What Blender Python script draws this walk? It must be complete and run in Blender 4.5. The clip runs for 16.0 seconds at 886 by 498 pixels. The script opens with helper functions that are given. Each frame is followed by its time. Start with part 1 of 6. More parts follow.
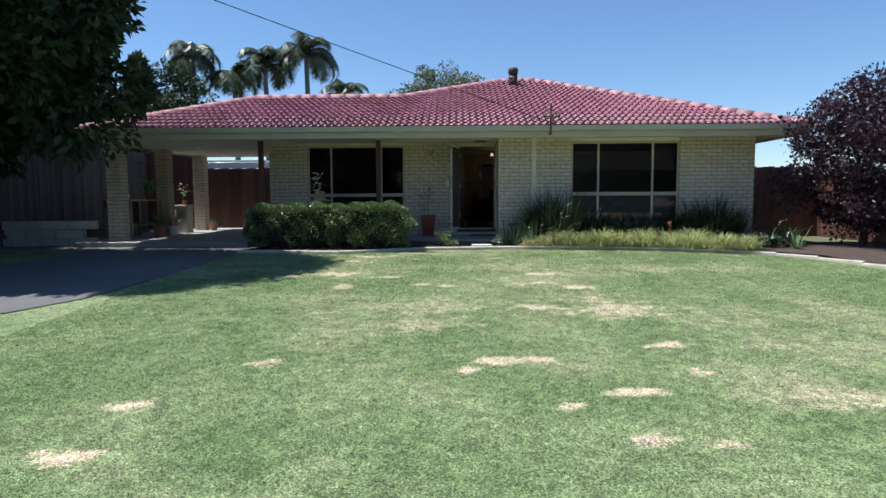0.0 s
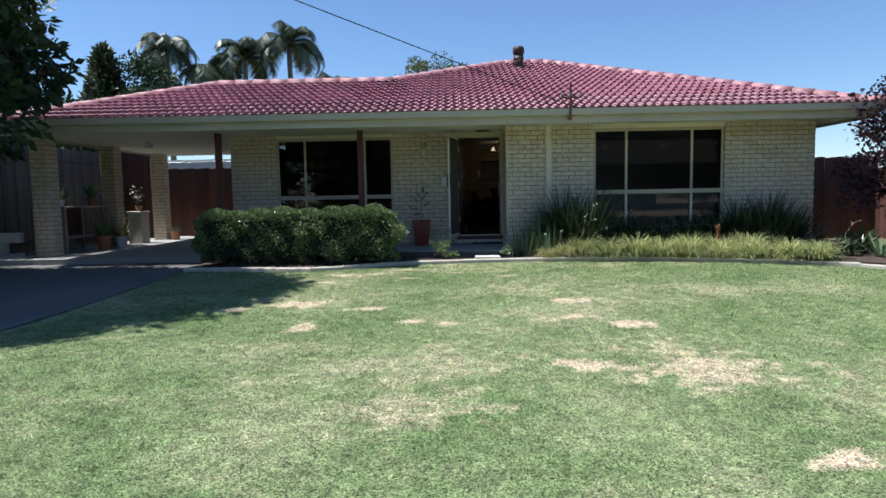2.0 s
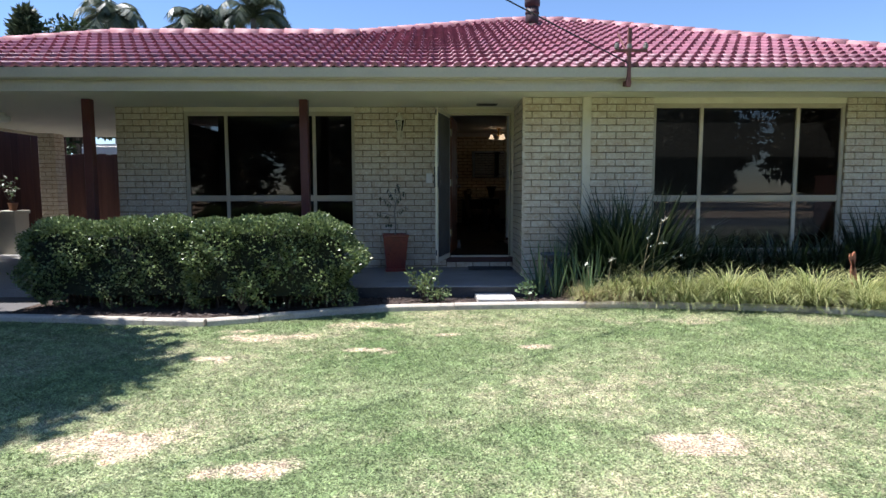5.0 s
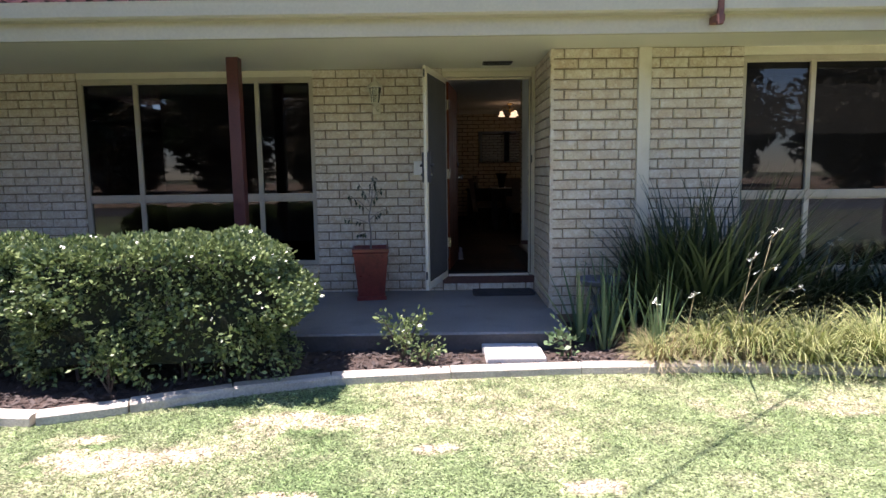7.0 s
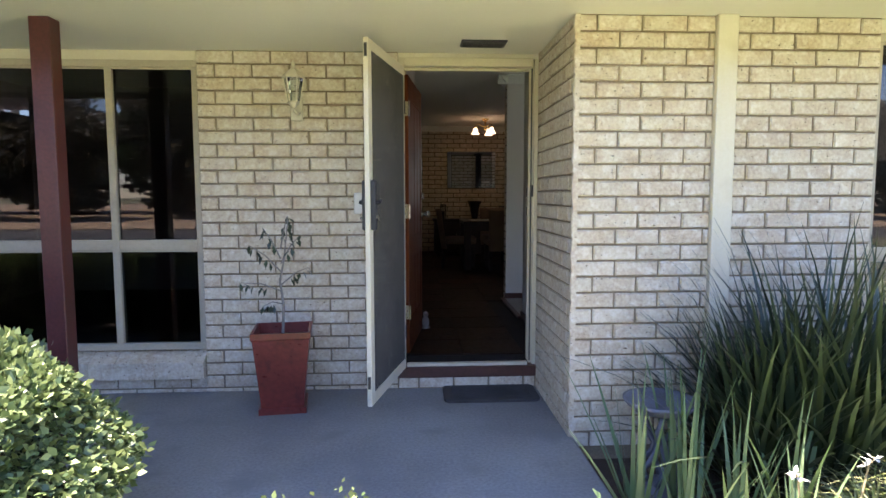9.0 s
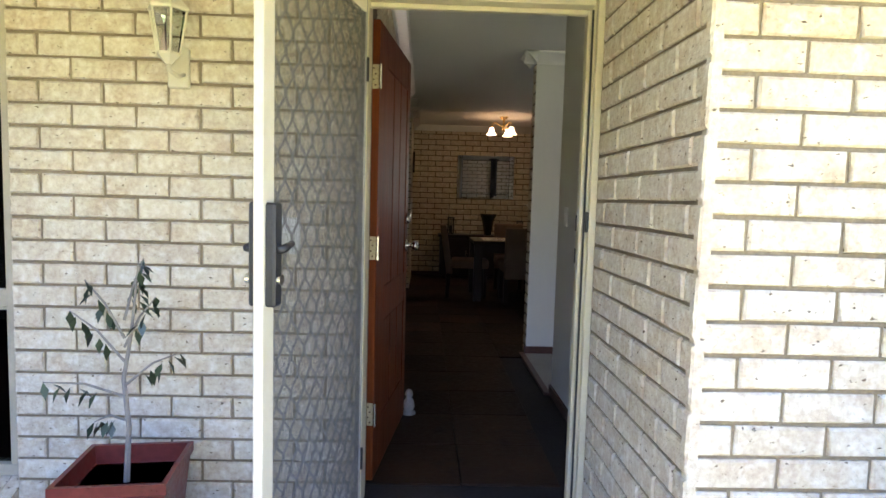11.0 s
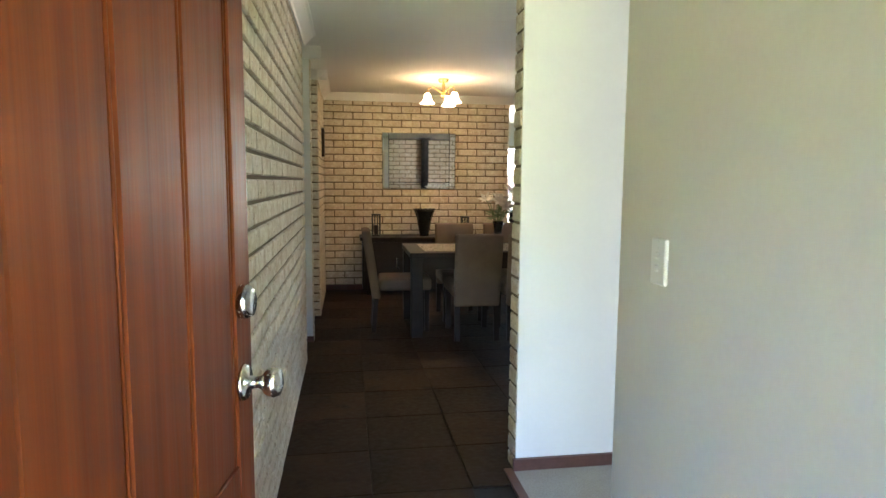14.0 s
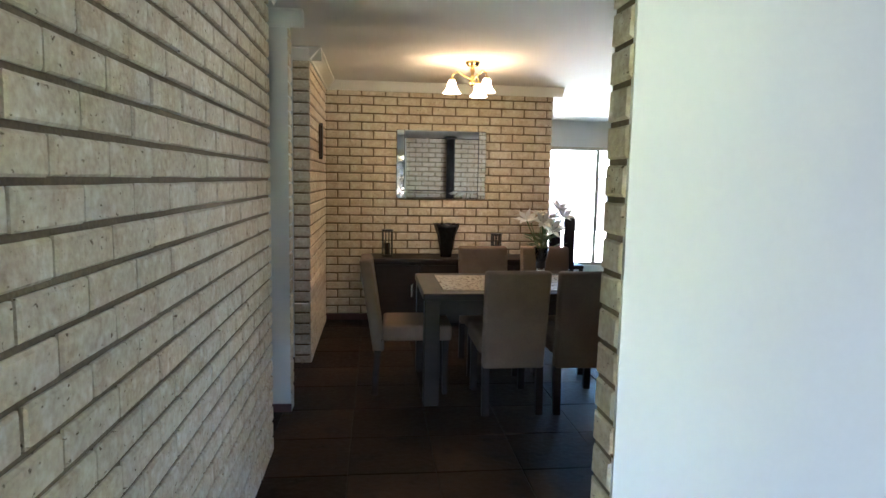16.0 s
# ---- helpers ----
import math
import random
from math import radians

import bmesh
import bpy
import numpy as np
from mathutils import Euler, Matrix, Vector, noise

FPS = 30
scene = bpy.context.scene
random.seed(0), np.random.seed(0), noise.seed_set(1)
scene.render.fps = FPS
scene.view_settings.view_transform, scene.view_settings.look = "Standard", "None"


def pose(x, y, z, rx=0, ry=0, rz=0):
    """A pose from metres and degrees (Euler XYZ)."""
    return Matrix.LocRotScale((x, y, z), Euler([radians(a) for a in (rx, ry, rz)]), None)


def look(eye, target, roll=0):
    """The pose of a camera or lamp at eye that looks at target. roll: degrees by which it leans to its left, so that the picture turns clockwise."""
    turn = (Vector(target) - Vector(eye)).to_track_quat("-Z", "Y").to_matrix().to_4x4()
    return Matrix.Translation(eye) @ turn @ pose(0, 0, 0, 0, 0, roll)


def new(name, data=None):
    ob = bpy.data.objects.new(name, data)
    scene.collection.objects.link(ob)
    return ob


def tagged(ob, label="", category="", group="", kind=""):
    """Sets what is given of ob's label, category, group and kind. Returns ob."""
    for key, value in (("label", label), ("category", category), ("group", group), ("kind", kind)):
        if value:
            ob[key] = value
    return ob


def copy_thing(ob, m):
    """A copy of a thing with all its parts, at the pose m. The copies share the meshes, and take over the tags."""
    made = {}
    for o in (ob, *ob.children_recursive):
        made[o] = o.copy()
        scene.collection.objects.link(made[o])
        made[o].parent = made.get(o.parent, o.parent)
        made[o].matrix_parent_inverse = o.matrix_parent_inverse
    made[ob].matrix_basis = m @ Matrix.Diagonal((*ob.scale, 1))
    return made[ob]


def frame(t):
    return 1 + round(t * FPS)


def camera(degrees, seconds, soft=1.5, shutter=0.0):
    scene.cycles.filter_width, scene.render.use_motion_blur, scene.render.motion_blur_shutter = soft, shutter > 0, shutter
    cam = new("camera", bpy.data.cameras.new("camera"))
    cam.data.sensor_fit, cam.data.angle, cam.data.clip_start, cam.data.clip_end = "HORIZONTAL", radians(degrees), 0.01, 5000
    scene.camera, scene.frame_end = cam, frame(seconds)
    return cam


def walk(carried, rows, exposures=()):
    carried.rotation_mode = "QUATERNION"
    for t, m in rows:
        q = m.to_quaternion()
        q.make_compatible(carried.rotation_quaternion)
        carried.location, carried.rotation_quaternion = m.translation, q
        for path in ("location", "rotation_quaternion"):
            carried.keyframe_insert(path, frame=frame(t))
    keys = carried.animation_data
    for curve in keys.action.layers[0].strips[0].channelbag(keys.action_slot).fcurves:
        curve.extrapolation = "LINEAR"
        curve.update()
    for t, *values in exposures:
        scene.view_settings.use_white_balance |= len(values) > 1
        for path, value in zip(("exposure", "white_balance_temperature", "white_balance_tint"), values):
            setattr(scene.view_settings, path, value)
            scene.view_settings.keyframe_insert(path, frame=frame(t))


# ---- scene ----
cam = camera(71.6, 16.0)
PATH = [
    (0.0, (0.031, -0.028, 0.923), (-0.079, 4.954, 0.505), -0.29),
    (0.5, (0.025, 0.590, 0.918), (0.143, 5.552, 0.317), -0.52),
    (1.0, (0.034, 1.187, 0.933), (0.005, 6.162, 0.431), -0.46),
    (1.5, (-0.040, 1.815, 0.947), (0.019, 6.802, 0.580), -0.26),
    (2.0, (-0.052, 2.427, 0.957), (-0.125, 7.409, 0.535), -1.08),
    (2.5, (-0.078, 3.071, 0.955), (-0.110, 8.047, 0.457), -0.76),
    (3.0, (-0.084, 3.725, 0.967), (-0.148, 8.721, 0.786), -1.60),
    (3.5, (-0.081, 4.395, 0.961), (-0.014, 9.381, 0.595), -0.81),
    (4.0, (-0.102, 5.041, 0.996), (0.078, 10.024, 0.621), -1.98),
    (4.5, (-0.106, 5.699, 1.053), (-0.038, 10.682, 0.638), -0.04),
    (7.0, (0.072, 8.766, 1.214), (0.060, 13.729, 0.603), -0.75),
    (7.5, (0.101, 9.344, 1.273), (0.095, 14.319, 0.776), 0.20),
    (8.0, (0.069, 9.898, 1.311), (0.372, 14.855, 0.733), 0.34),
    (8.5, (0.121, 10.423, 1.326), (0.386, 15.387, 0.796), -0.19),
    (9.0, (0.138, 10.951, 1.329), (0.408, 15.924, 0.885), -0.10),
    (9.5, (0.202, 11.445, 1.361), (0.481, 16.420, 0.944), -1.55),
    (10.0, (0.319, 11.936, 1.394), (0.401, 16.919, 0.992), 0.82),
    (12.5, (0.342, 13.780, 1.477), (0.748, 18.737, 0.964), 1.36),
    (13.0, (0.364, 14.228, 1.501), (0.937, 19.155, 0.873), -0.51),
    (13.5, (0.398, 14.635, 1.501), (0.825, 19.586, 0.946), 0.43),
    (14.0, (0.427, 14.986, 1.530), (1.192, 19.897, 0.989), 0.42),
    (14.5, (0.484, 15.316, 1.554), (1.050, 20.268, 1.160), 0.39),
    (15.0, (0.550, 15.679, 1.582), (1.199, 20.616, 1.133), 0.96),
    (15.5, (0.601, 16.037, 1.640), (1.431, 20.926, 1.002), 0.36),
    (16.0, (0.655, 16.388, 1.644), (1.200, 21.326, 1.081), 1.11),
]
EXPOSURES = [(0.0, 0.48, 5850, 9), (3.0, 0.58, 5850, 11), (4.5, 0.76, 5900, 14), (6.0, 1.14, 6050, 21), (7.0, 1.46, 6250, 28), (8.0, 2.02, 6350, 29), (9.0, 2.86, 6550, 29), (9.5, 3.2, 6650, 29), (10.0, 3.28, 6700, 28), (11.0, 3.8, 6800, 27), (12.5, 4.72, 6900, 25), (13.0, 5.1, 6850, 21), (13.5, 5.7, 6750, 17), (14.0, 6.02, 6550, 14), (14.5, 6.05, 6350, 14), (15.0, 6.0, 6100, 15), (16.0, 5.92, 5750, 15)]
walk(cam, [(t, look(eye, target, roll)) for t, eye, target, roll in PATH], EXPOSURES)
# ---- light ----
BULB_WATTS = 0.05
SUN_FROM = Vector((-0.43, 0.012, 1.0))
world = bpy.data.worlds.new("sky")
scene.world = world
world.use_nodes = True
sky = world.node_tree.nodes.new("ShaderNodeTexSky")
sky.sky_type = 'NISHITA'
sky.sun_disc = False
sky.sun_elevation = radians(66.5)
sky.sun_rotation = radians(-88)
sky.air_density = 1.0
sky.dust_density = 0.0
sky.ozone_density = 5.0
world.node_tree.links.new(sky.outputs[0], world.node_tree.nodes["Background"].inputs[0])
world.node_tree.nodes["Background"].inputs[1].default_value = 0.097
sun = new("sun", bpy.data.lights.new("sun", 'SUN'))
sun.data.energy = 5.0
sun.data.angle = radians(0.5)
sun.data.color = (1.0, 0.95, 0.87)
sun.matrix_world = look(SUN_FROM * 20, (0, 0, 0))
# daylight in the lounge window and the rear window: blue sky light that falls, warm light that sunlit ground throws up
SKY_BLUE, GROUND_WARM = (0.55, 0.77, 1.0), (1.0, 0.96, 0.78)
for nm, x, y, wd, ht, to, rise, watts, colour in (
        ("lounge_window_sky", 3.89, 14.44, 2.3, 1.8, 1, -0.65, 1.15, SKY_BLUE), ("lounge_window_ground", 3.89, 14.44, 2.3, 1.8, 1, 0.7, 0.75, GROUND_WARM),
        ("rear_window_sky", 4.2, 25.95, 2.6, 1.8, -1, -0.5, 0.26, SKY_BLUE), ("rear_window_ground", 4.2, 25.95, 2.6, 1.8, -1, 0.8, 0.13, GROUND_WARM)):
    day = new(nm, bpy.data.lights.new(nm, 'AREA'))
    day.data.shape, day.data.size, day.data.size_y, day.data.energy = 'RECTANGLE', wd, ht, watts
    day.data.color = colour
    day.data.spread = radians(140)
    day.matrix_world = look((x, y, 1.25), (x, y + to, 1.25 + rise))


# ---- mesh helpers ----
def mesh_of(bm, name):
    me = bpy.data.meshes.new(name)
    bm.to_mesh(me)
    bm.free()
    return me


def part(name, bm, material, parent, label="", smooth=False):
    me = mesh_of(bm, name) if isinstance(bm, bmesh.types.BMesh) else bm
    if not me.materials:
        me.materials.append(material)
    if smooth:
        me.polygons.foreach_set("use_smooth", [True] * len(me.polygons))
    ob = new(name, me)
    if parent:
        ob.parent = parent
    if label:
        ob["label"] = label
    return ob


def thing(name, at, label, category, group="", rz=0.0):
    ob = new(name)
    ob.empty_display_size = 0.1
    ob.matrix_basis = pose(*at, 0, 0, rz)
    return tagged(ob, label, category, group)


def setting(name, bm, material, label="", smooth=False):
    ob = part(name, bm, material, None, "", smooth)
    return tagged(ob, label, "", "", "structure")


def bb(x0, x1, y0, y1, z0, z1, bevel=0.0, bm=None, m=None):
    """A box, bevelled if asked, added to bm."""
    one = bmesh.new()
    bmesh.ops.create_cube(one, size=1)
    for v in one.verts:
        v.co = Vector((x0 if v.co.x < 0 else x1, y0 if v.co.y < 0 else y1, z0 if v.co.z < 0 else z1))
    if bevel:
        bmesh.ops.bevel(one, geom=one.edges[:], offset=bevel, segments=1, affect='EDGES')
    if m:
        one.transform(m)
    if bm is None:
        return one
    me = mesh_of(one, "tmp")
    bm.from_mesh(me)
    bpy.data.meshes.remove(me)
    return bm


def tube(pts, radii, n=8, bm=None, cap=True):
    """A tube of n sides through the points."""
    bm = bm or bmesh.new()
    pts = [Vector(p) for p in pts]
    if not hasattr(radii, "__len__"):
        radii = [radii] * len(pts)
    rings = []
    side = None
    for i, p in enumerate(pts):
        d = (pts[min(i + 1, len(pts) - 1)] - pts[max(i - 1, 0)]).normalized()
        if side is None:
            side = d.orthogonal().normalized()
        side = (side - d * side.dot(d)).normalized()
        up = d.cross(side)
        rings.append([bm.verts.new(p + (side * math.cos(a) + up * math.sin(a)) * radii[i]) for a in (2 * math.pi * k / n for k in range(n))])
    for a, b in zip(rings, rings[1:]):
        for k in range(n):
            bm.faces.new((a[k], a[(k + 1) % n], b[(k + 1) % n], b[k]))
    if cap:
        bm.faces.new(rings[0][::-1])
        bm.faces.new(rings[-1])
    return bm


def lathe(profile, n=16, bm=None, at=(0, 0, 0), square=False):
    """A turned body: rows of radius and height."""
    bm = bm or bmesh.new()
    n = 4 if square else n
    off = math.pi / 4 if square else 0
    rings = [[bm.verts.new((at[0] + r * math.cos(off + 2 * math.pi * k / n), at[1] + r * math.sin(off + 2 * math.pi * k / n), at[2] + z)) for k in range(n)] for r, z in profile]
    for a, b in zip(rings, rings[1:]):
        for k in range(n):
            bm.faces.new((a[k], a[(k + 1) % n], b[(k + 1) % n], b[k]))
    bm.faces.new(rings[0][::-1])
    bm.faces.new(rings[-1])
    return bm


def prism(outline, axis, a, b, bm=None):
    """A closed outline pushed along an axis from a to b. Outline points are the two other coordinates in order."""
    bm = bm or bmesh.new()

    def place(p, w):
        return Vector((w, p[0], p[1])) if axis == "x" else Vector((p[0], w, p[1])) if axis == "y" else Vector((p[0], p[1], w))
    lo = [bm.verts.new(place(p, a)) for p in outline]
    hi = [bm.verts.new(place(p, b)) for p in outline]
    k = len(outline)
    for i in range(k):
        bm.faces.new((lo[i], lo[(i + 1) % k], hi[(i + 1) % k], hi[i]))
    bm.faces.new(lo[::-1])
    bm.faces.new(hi)
    bmesh.ops.recalc_face_normals(bm, faces=bm.faces[:])
    return bm


def mesh_from(name, verts, faces_per, material, attr=None):
    """A mesh from an (n, 3) array of corners, faces_per corners to each face in order."""
    verts = np.asarray(verts, dtype=np.float32).reshape(-1, 3)
    n = len(verts)
    me = bpy.data.meshes.new(name)
    me.vertices.add(n)
    me.vertices.foreach_set("co", verts.ravel())
    me.loops.add(n)
    me.loops.foreach_set("vertex_index", np.arange(n, dtype=np.int32))
    k = n // faces_per
    me.polygons.add(k)
    me.polygons.foreach_set("loop_start", np.arange(k, dtype=np.int32) * faces_per)
    me.update(calc_edges=True)
    if attr is not None:
        layer = me.attributes.new("dry", 'FLOAT', 'POINT')
        layer.data.foreach_set("value", np.asarray(attr, dtype=np.float32))
    me.materials.append(material)
    return me


# ---- materials ----
def material(name):
    m = bpy.data.materials.new(name)
    m.use_nodes = True
    nt = m.node_tree
    return m, nt, nt.nodes["Principled BSDF"]


def link(nt, a, b):
    nt.links.new(a, b)


def node(nt, kind, **props):
    n = nt.nodes.new(kind)
    for k, v in props.items():
        if k == "scale":
            n.inputs["Scale"].default_value = v
        elif k == "detail":
            n.inputs["Detail"].default_value = v
        elif k == "blend":
            n.blend_type = v
    return n


def mix(nt, fac, a, b, blend='MIX'):
    n = nt.nodes.new("ShaderNodeMix")
    n.data_type = 'RGBA'
    n.blend_type = blend
    for i, v in ((0, fac), (6, a), (7, b)):
        if hasattr(v, "links"):
            nt.links.new(v, n.inputs[i])
        else:
            n.inputs[i].default_value = v if i == 0 else (*v, 1) if len(v) == 3 else v
    return n.outputs[2]


def ramp(nt, src, a, b):
    n = nt.nodes.new("ShaderNodeMapRange")
    n.inputs[1].default_value, n.inputs[2].default_value = a, b
    nt.links.new(src, n.inputs[0])
    return n.outputs[0]


def noise_of(nt, scale, detail=4, stretch=None):
    pos = nt.nodes.new("ShaderNodeNewGeometry").outputs["Position"]
    if stretch:
        mp = nt.nodes.new("ShaderNodeMapping")
        mp.inputs["Scale"].default_value = stretch
        nt.links.new(pos, mp.inputs["Vector"])
        pos = mp.outputs[0]
    n = node(nt, "ShaderNodeTexNoise", scale=scale, detail=detail)
    nt.links.new(pos, n.inputs["Vector"])
    return n.outputs["Fac"]


def surface(name, c1, c2, big=1.5, fine=40.0, rough=0.7, bump=0.2, metal=0.0, stain=None, stretch=None, vary=0.0, island=0.0, spec=0.5, depth=0.01, fine_amount=0.35):
    """A surface of two colours in broad patches, with fine grain, relief, stains and piece-to-piece change."""
    m, nt, p = material(name)
    col = mix(nt, ramp(nt, noise_of(nt, big, 5, stretch), 0.3, 0.7), c1, c2)
    grain = noise_of(nt, fine, 6, stretch)
    g = mix(nt, fine_amount, col, mix(nt, ramp(nt, grain, 0.3, 0.7), (0.25, 0.25, 0.25), (0.8, 0.8, 0.8)), 'OVERLAY')
    if stain:
        g = mix(nt, ramp(nt, noise_of(nt, big * 3.3, 6, stretch), 0.55, 0.75), g, stain)
    if vary or island:
        src = nt.nodes.new("ShaderNodeObjectInfo").outputs["Random"] if vary else nt.nodes.new("ShaderNodeNewGeometry").outputs["Random Per Island"]
        amt = vary or island
        bright = ramp(nt, src, 0.0, 1.0)
        bright.node.inputs[3].default_value, bright.node.inputs[4].default_value = 1 - amt, 1 + amt
        hsv = nt.nodes.new("ShaderNodeHueSaturation")
        nt.links.new(g, hsv.inputs["Color"])
        nt.links.new(bright, hsv.inputs["Value"])
        g = hsv.outputs[0]
    nt.links.new(g, p.inputs["Base Color"])
    r = ramp(nt, grain, 0.2, 0.8)
    r.node.inputs[3].default_value, r.node.inputs[4].default_value = max(rough - 0.12, 0.02), min(rough + 0.12, 1)
    nt.links.new(r, p.inputs["Roughness"])
    p.inputs["Metallic"].default_value = metal
    p.inputs["Specular IOR Level"].default_value = spec
    if bump:
        b = nt.nodes.new("ShaderNodeBump")
        b.inputs["Strength"].default_value = bump
        b.inputs["Distance"].default_value = depth
        nt.links.new(grain, b.inputs["Height"])
        nt.links.new(b.outputs[0], p.inputs["Normal"])
    return m


def leaf_material(name, c1, c2, rough=0.45, trans=0.25, spec=0.4):
    m, nt, p = material(name)
    rnd = nt.nodes.new("ShaderNodeNewGeometry").outputs["Random Per Island"]
    col = mix(nt, rnd, c1, c2)
    nt.links.new(col, p.inputs["Base Color"])
    p.inputs["Roughness"].default_value = rough
    p.inputs["Specular IOR Level"].default_value = spec
    t = nt.nodes.new("ShaderNodeBsdfTranslucent")
    nt.links.new(col, t.inputs[0])
    s = nt.nodes.new("ShaderNodeMixShader")
    s.inputs[0].default_value = trans
    nt.links.new(p.outputs[0], s.inputs[1])
    nt.links.new(t.outputs[0], s.inputs[2])
    nt.links.new(s.outputs[0], nt.nodes["Material Output"].inputs[0])
    return m


def glass_material(name, tint, rough=0.0):
    m, nt, p = material(name)
    nt.nodes.remove(p)
    tr = nt.nodes.new("ShaderNodeBsdfTransparent")
    tr.inputs[0].default_value = (*tint, 1)
    gl = nt.nodes.new("ShaderNodeBsdfGlossy")
    gl.inputs["Roughness"].default_value = rough
    fr = nt.nodes.new("ShaderNodeFresnel")
    fr.inputs[0].default_value = 1.55
    s = nt.nodes.new("ShaderNodeMixShader")
    nt.links.new(fr.outputs[0], s.inputs[0])
    nt.links.new(tr.outputs[0], s.inputs[1])
    nt.links.new(gl.outputs[0], s.inputs[2])
    nt.links.new(s.outputs[0], nt.nodes["Material Output"].inputs[0])
    return m


def glow_material(name, colour, strength):
    m, nt, p = material(name)
    p.inputs["Base Color"].default_value = (0.9, 0.85, 0.75, 1)
    p.inputs["Emission Color"].default_value = (*colour, 1)
    p.inputs["Emission Strength"].default_value = strength
    return m


def brick_material(name, c1, c2, c3):
    m, nt, p = material(name)
    rnd = nt.nodes.new("ShaderNodeObjectInfo").outputs["Random"]
    col = mix(nt, ramp(nt, rnd, 0.0, 1.0), c1, c2)
    odd = ramp(nt, rnd, 0.9, 1.0)
    odd.node.inputs[4].default_value = 0.45
    col = mix(nt, odd, col, c3)
    # tan stains, then a chalky crust, then pits
    col = mix(nt, ramp(nt, noise_of(nt, 9, 5), 0.42, 0.72), col, mix(nt, 0.6, col, c3))
    crust = noise_of(nt, 24, 7)
    col = mix(nt, ramp(nt, crust, 0.5, 0.68), col, mix(nt, 0.55, col, (0.8, 0.76, 0.66)))
    pit_noise = noise_of(nt, 44, 3, (1.0, 1.0, 1.6))
    pits = ramp(nt, pit_noise, 0.66, 0.72)
    col = mix(nt, pits, col, (0.2, 0.15, 0.1))
    col = mix(nt, 0.3, col, mix(nt, ramp(nt, noise_of(nt, 60, 7), 0.3, 0.7), (0.2, 0.2, 0.2), (0.85, 0.85, 0.85)), 'OVERLAY')
    nt.links.new(col, p.inputs["Base Color"])
    p.inputs["Roughness"].default_value = 0.88
    p.inputs["Specular IOR Level"].default_value = 0.25
    b = nt.nodes.new("ShaderNodeBump")
    b.inputs["Strength"].default_value = 0.9
    b.inputs["Distance"].default_value = 0.009
    relief = mix(nt, 0.4, crust, noise_of(nt, 120, 4))
    nt.links.new(mix(nt, pits, relief, (0.0, 0.0, 0.0)), b.inputs["Height"])
    nt.links.new(b.outputs[0], p.inputs["Normal"])
    return m


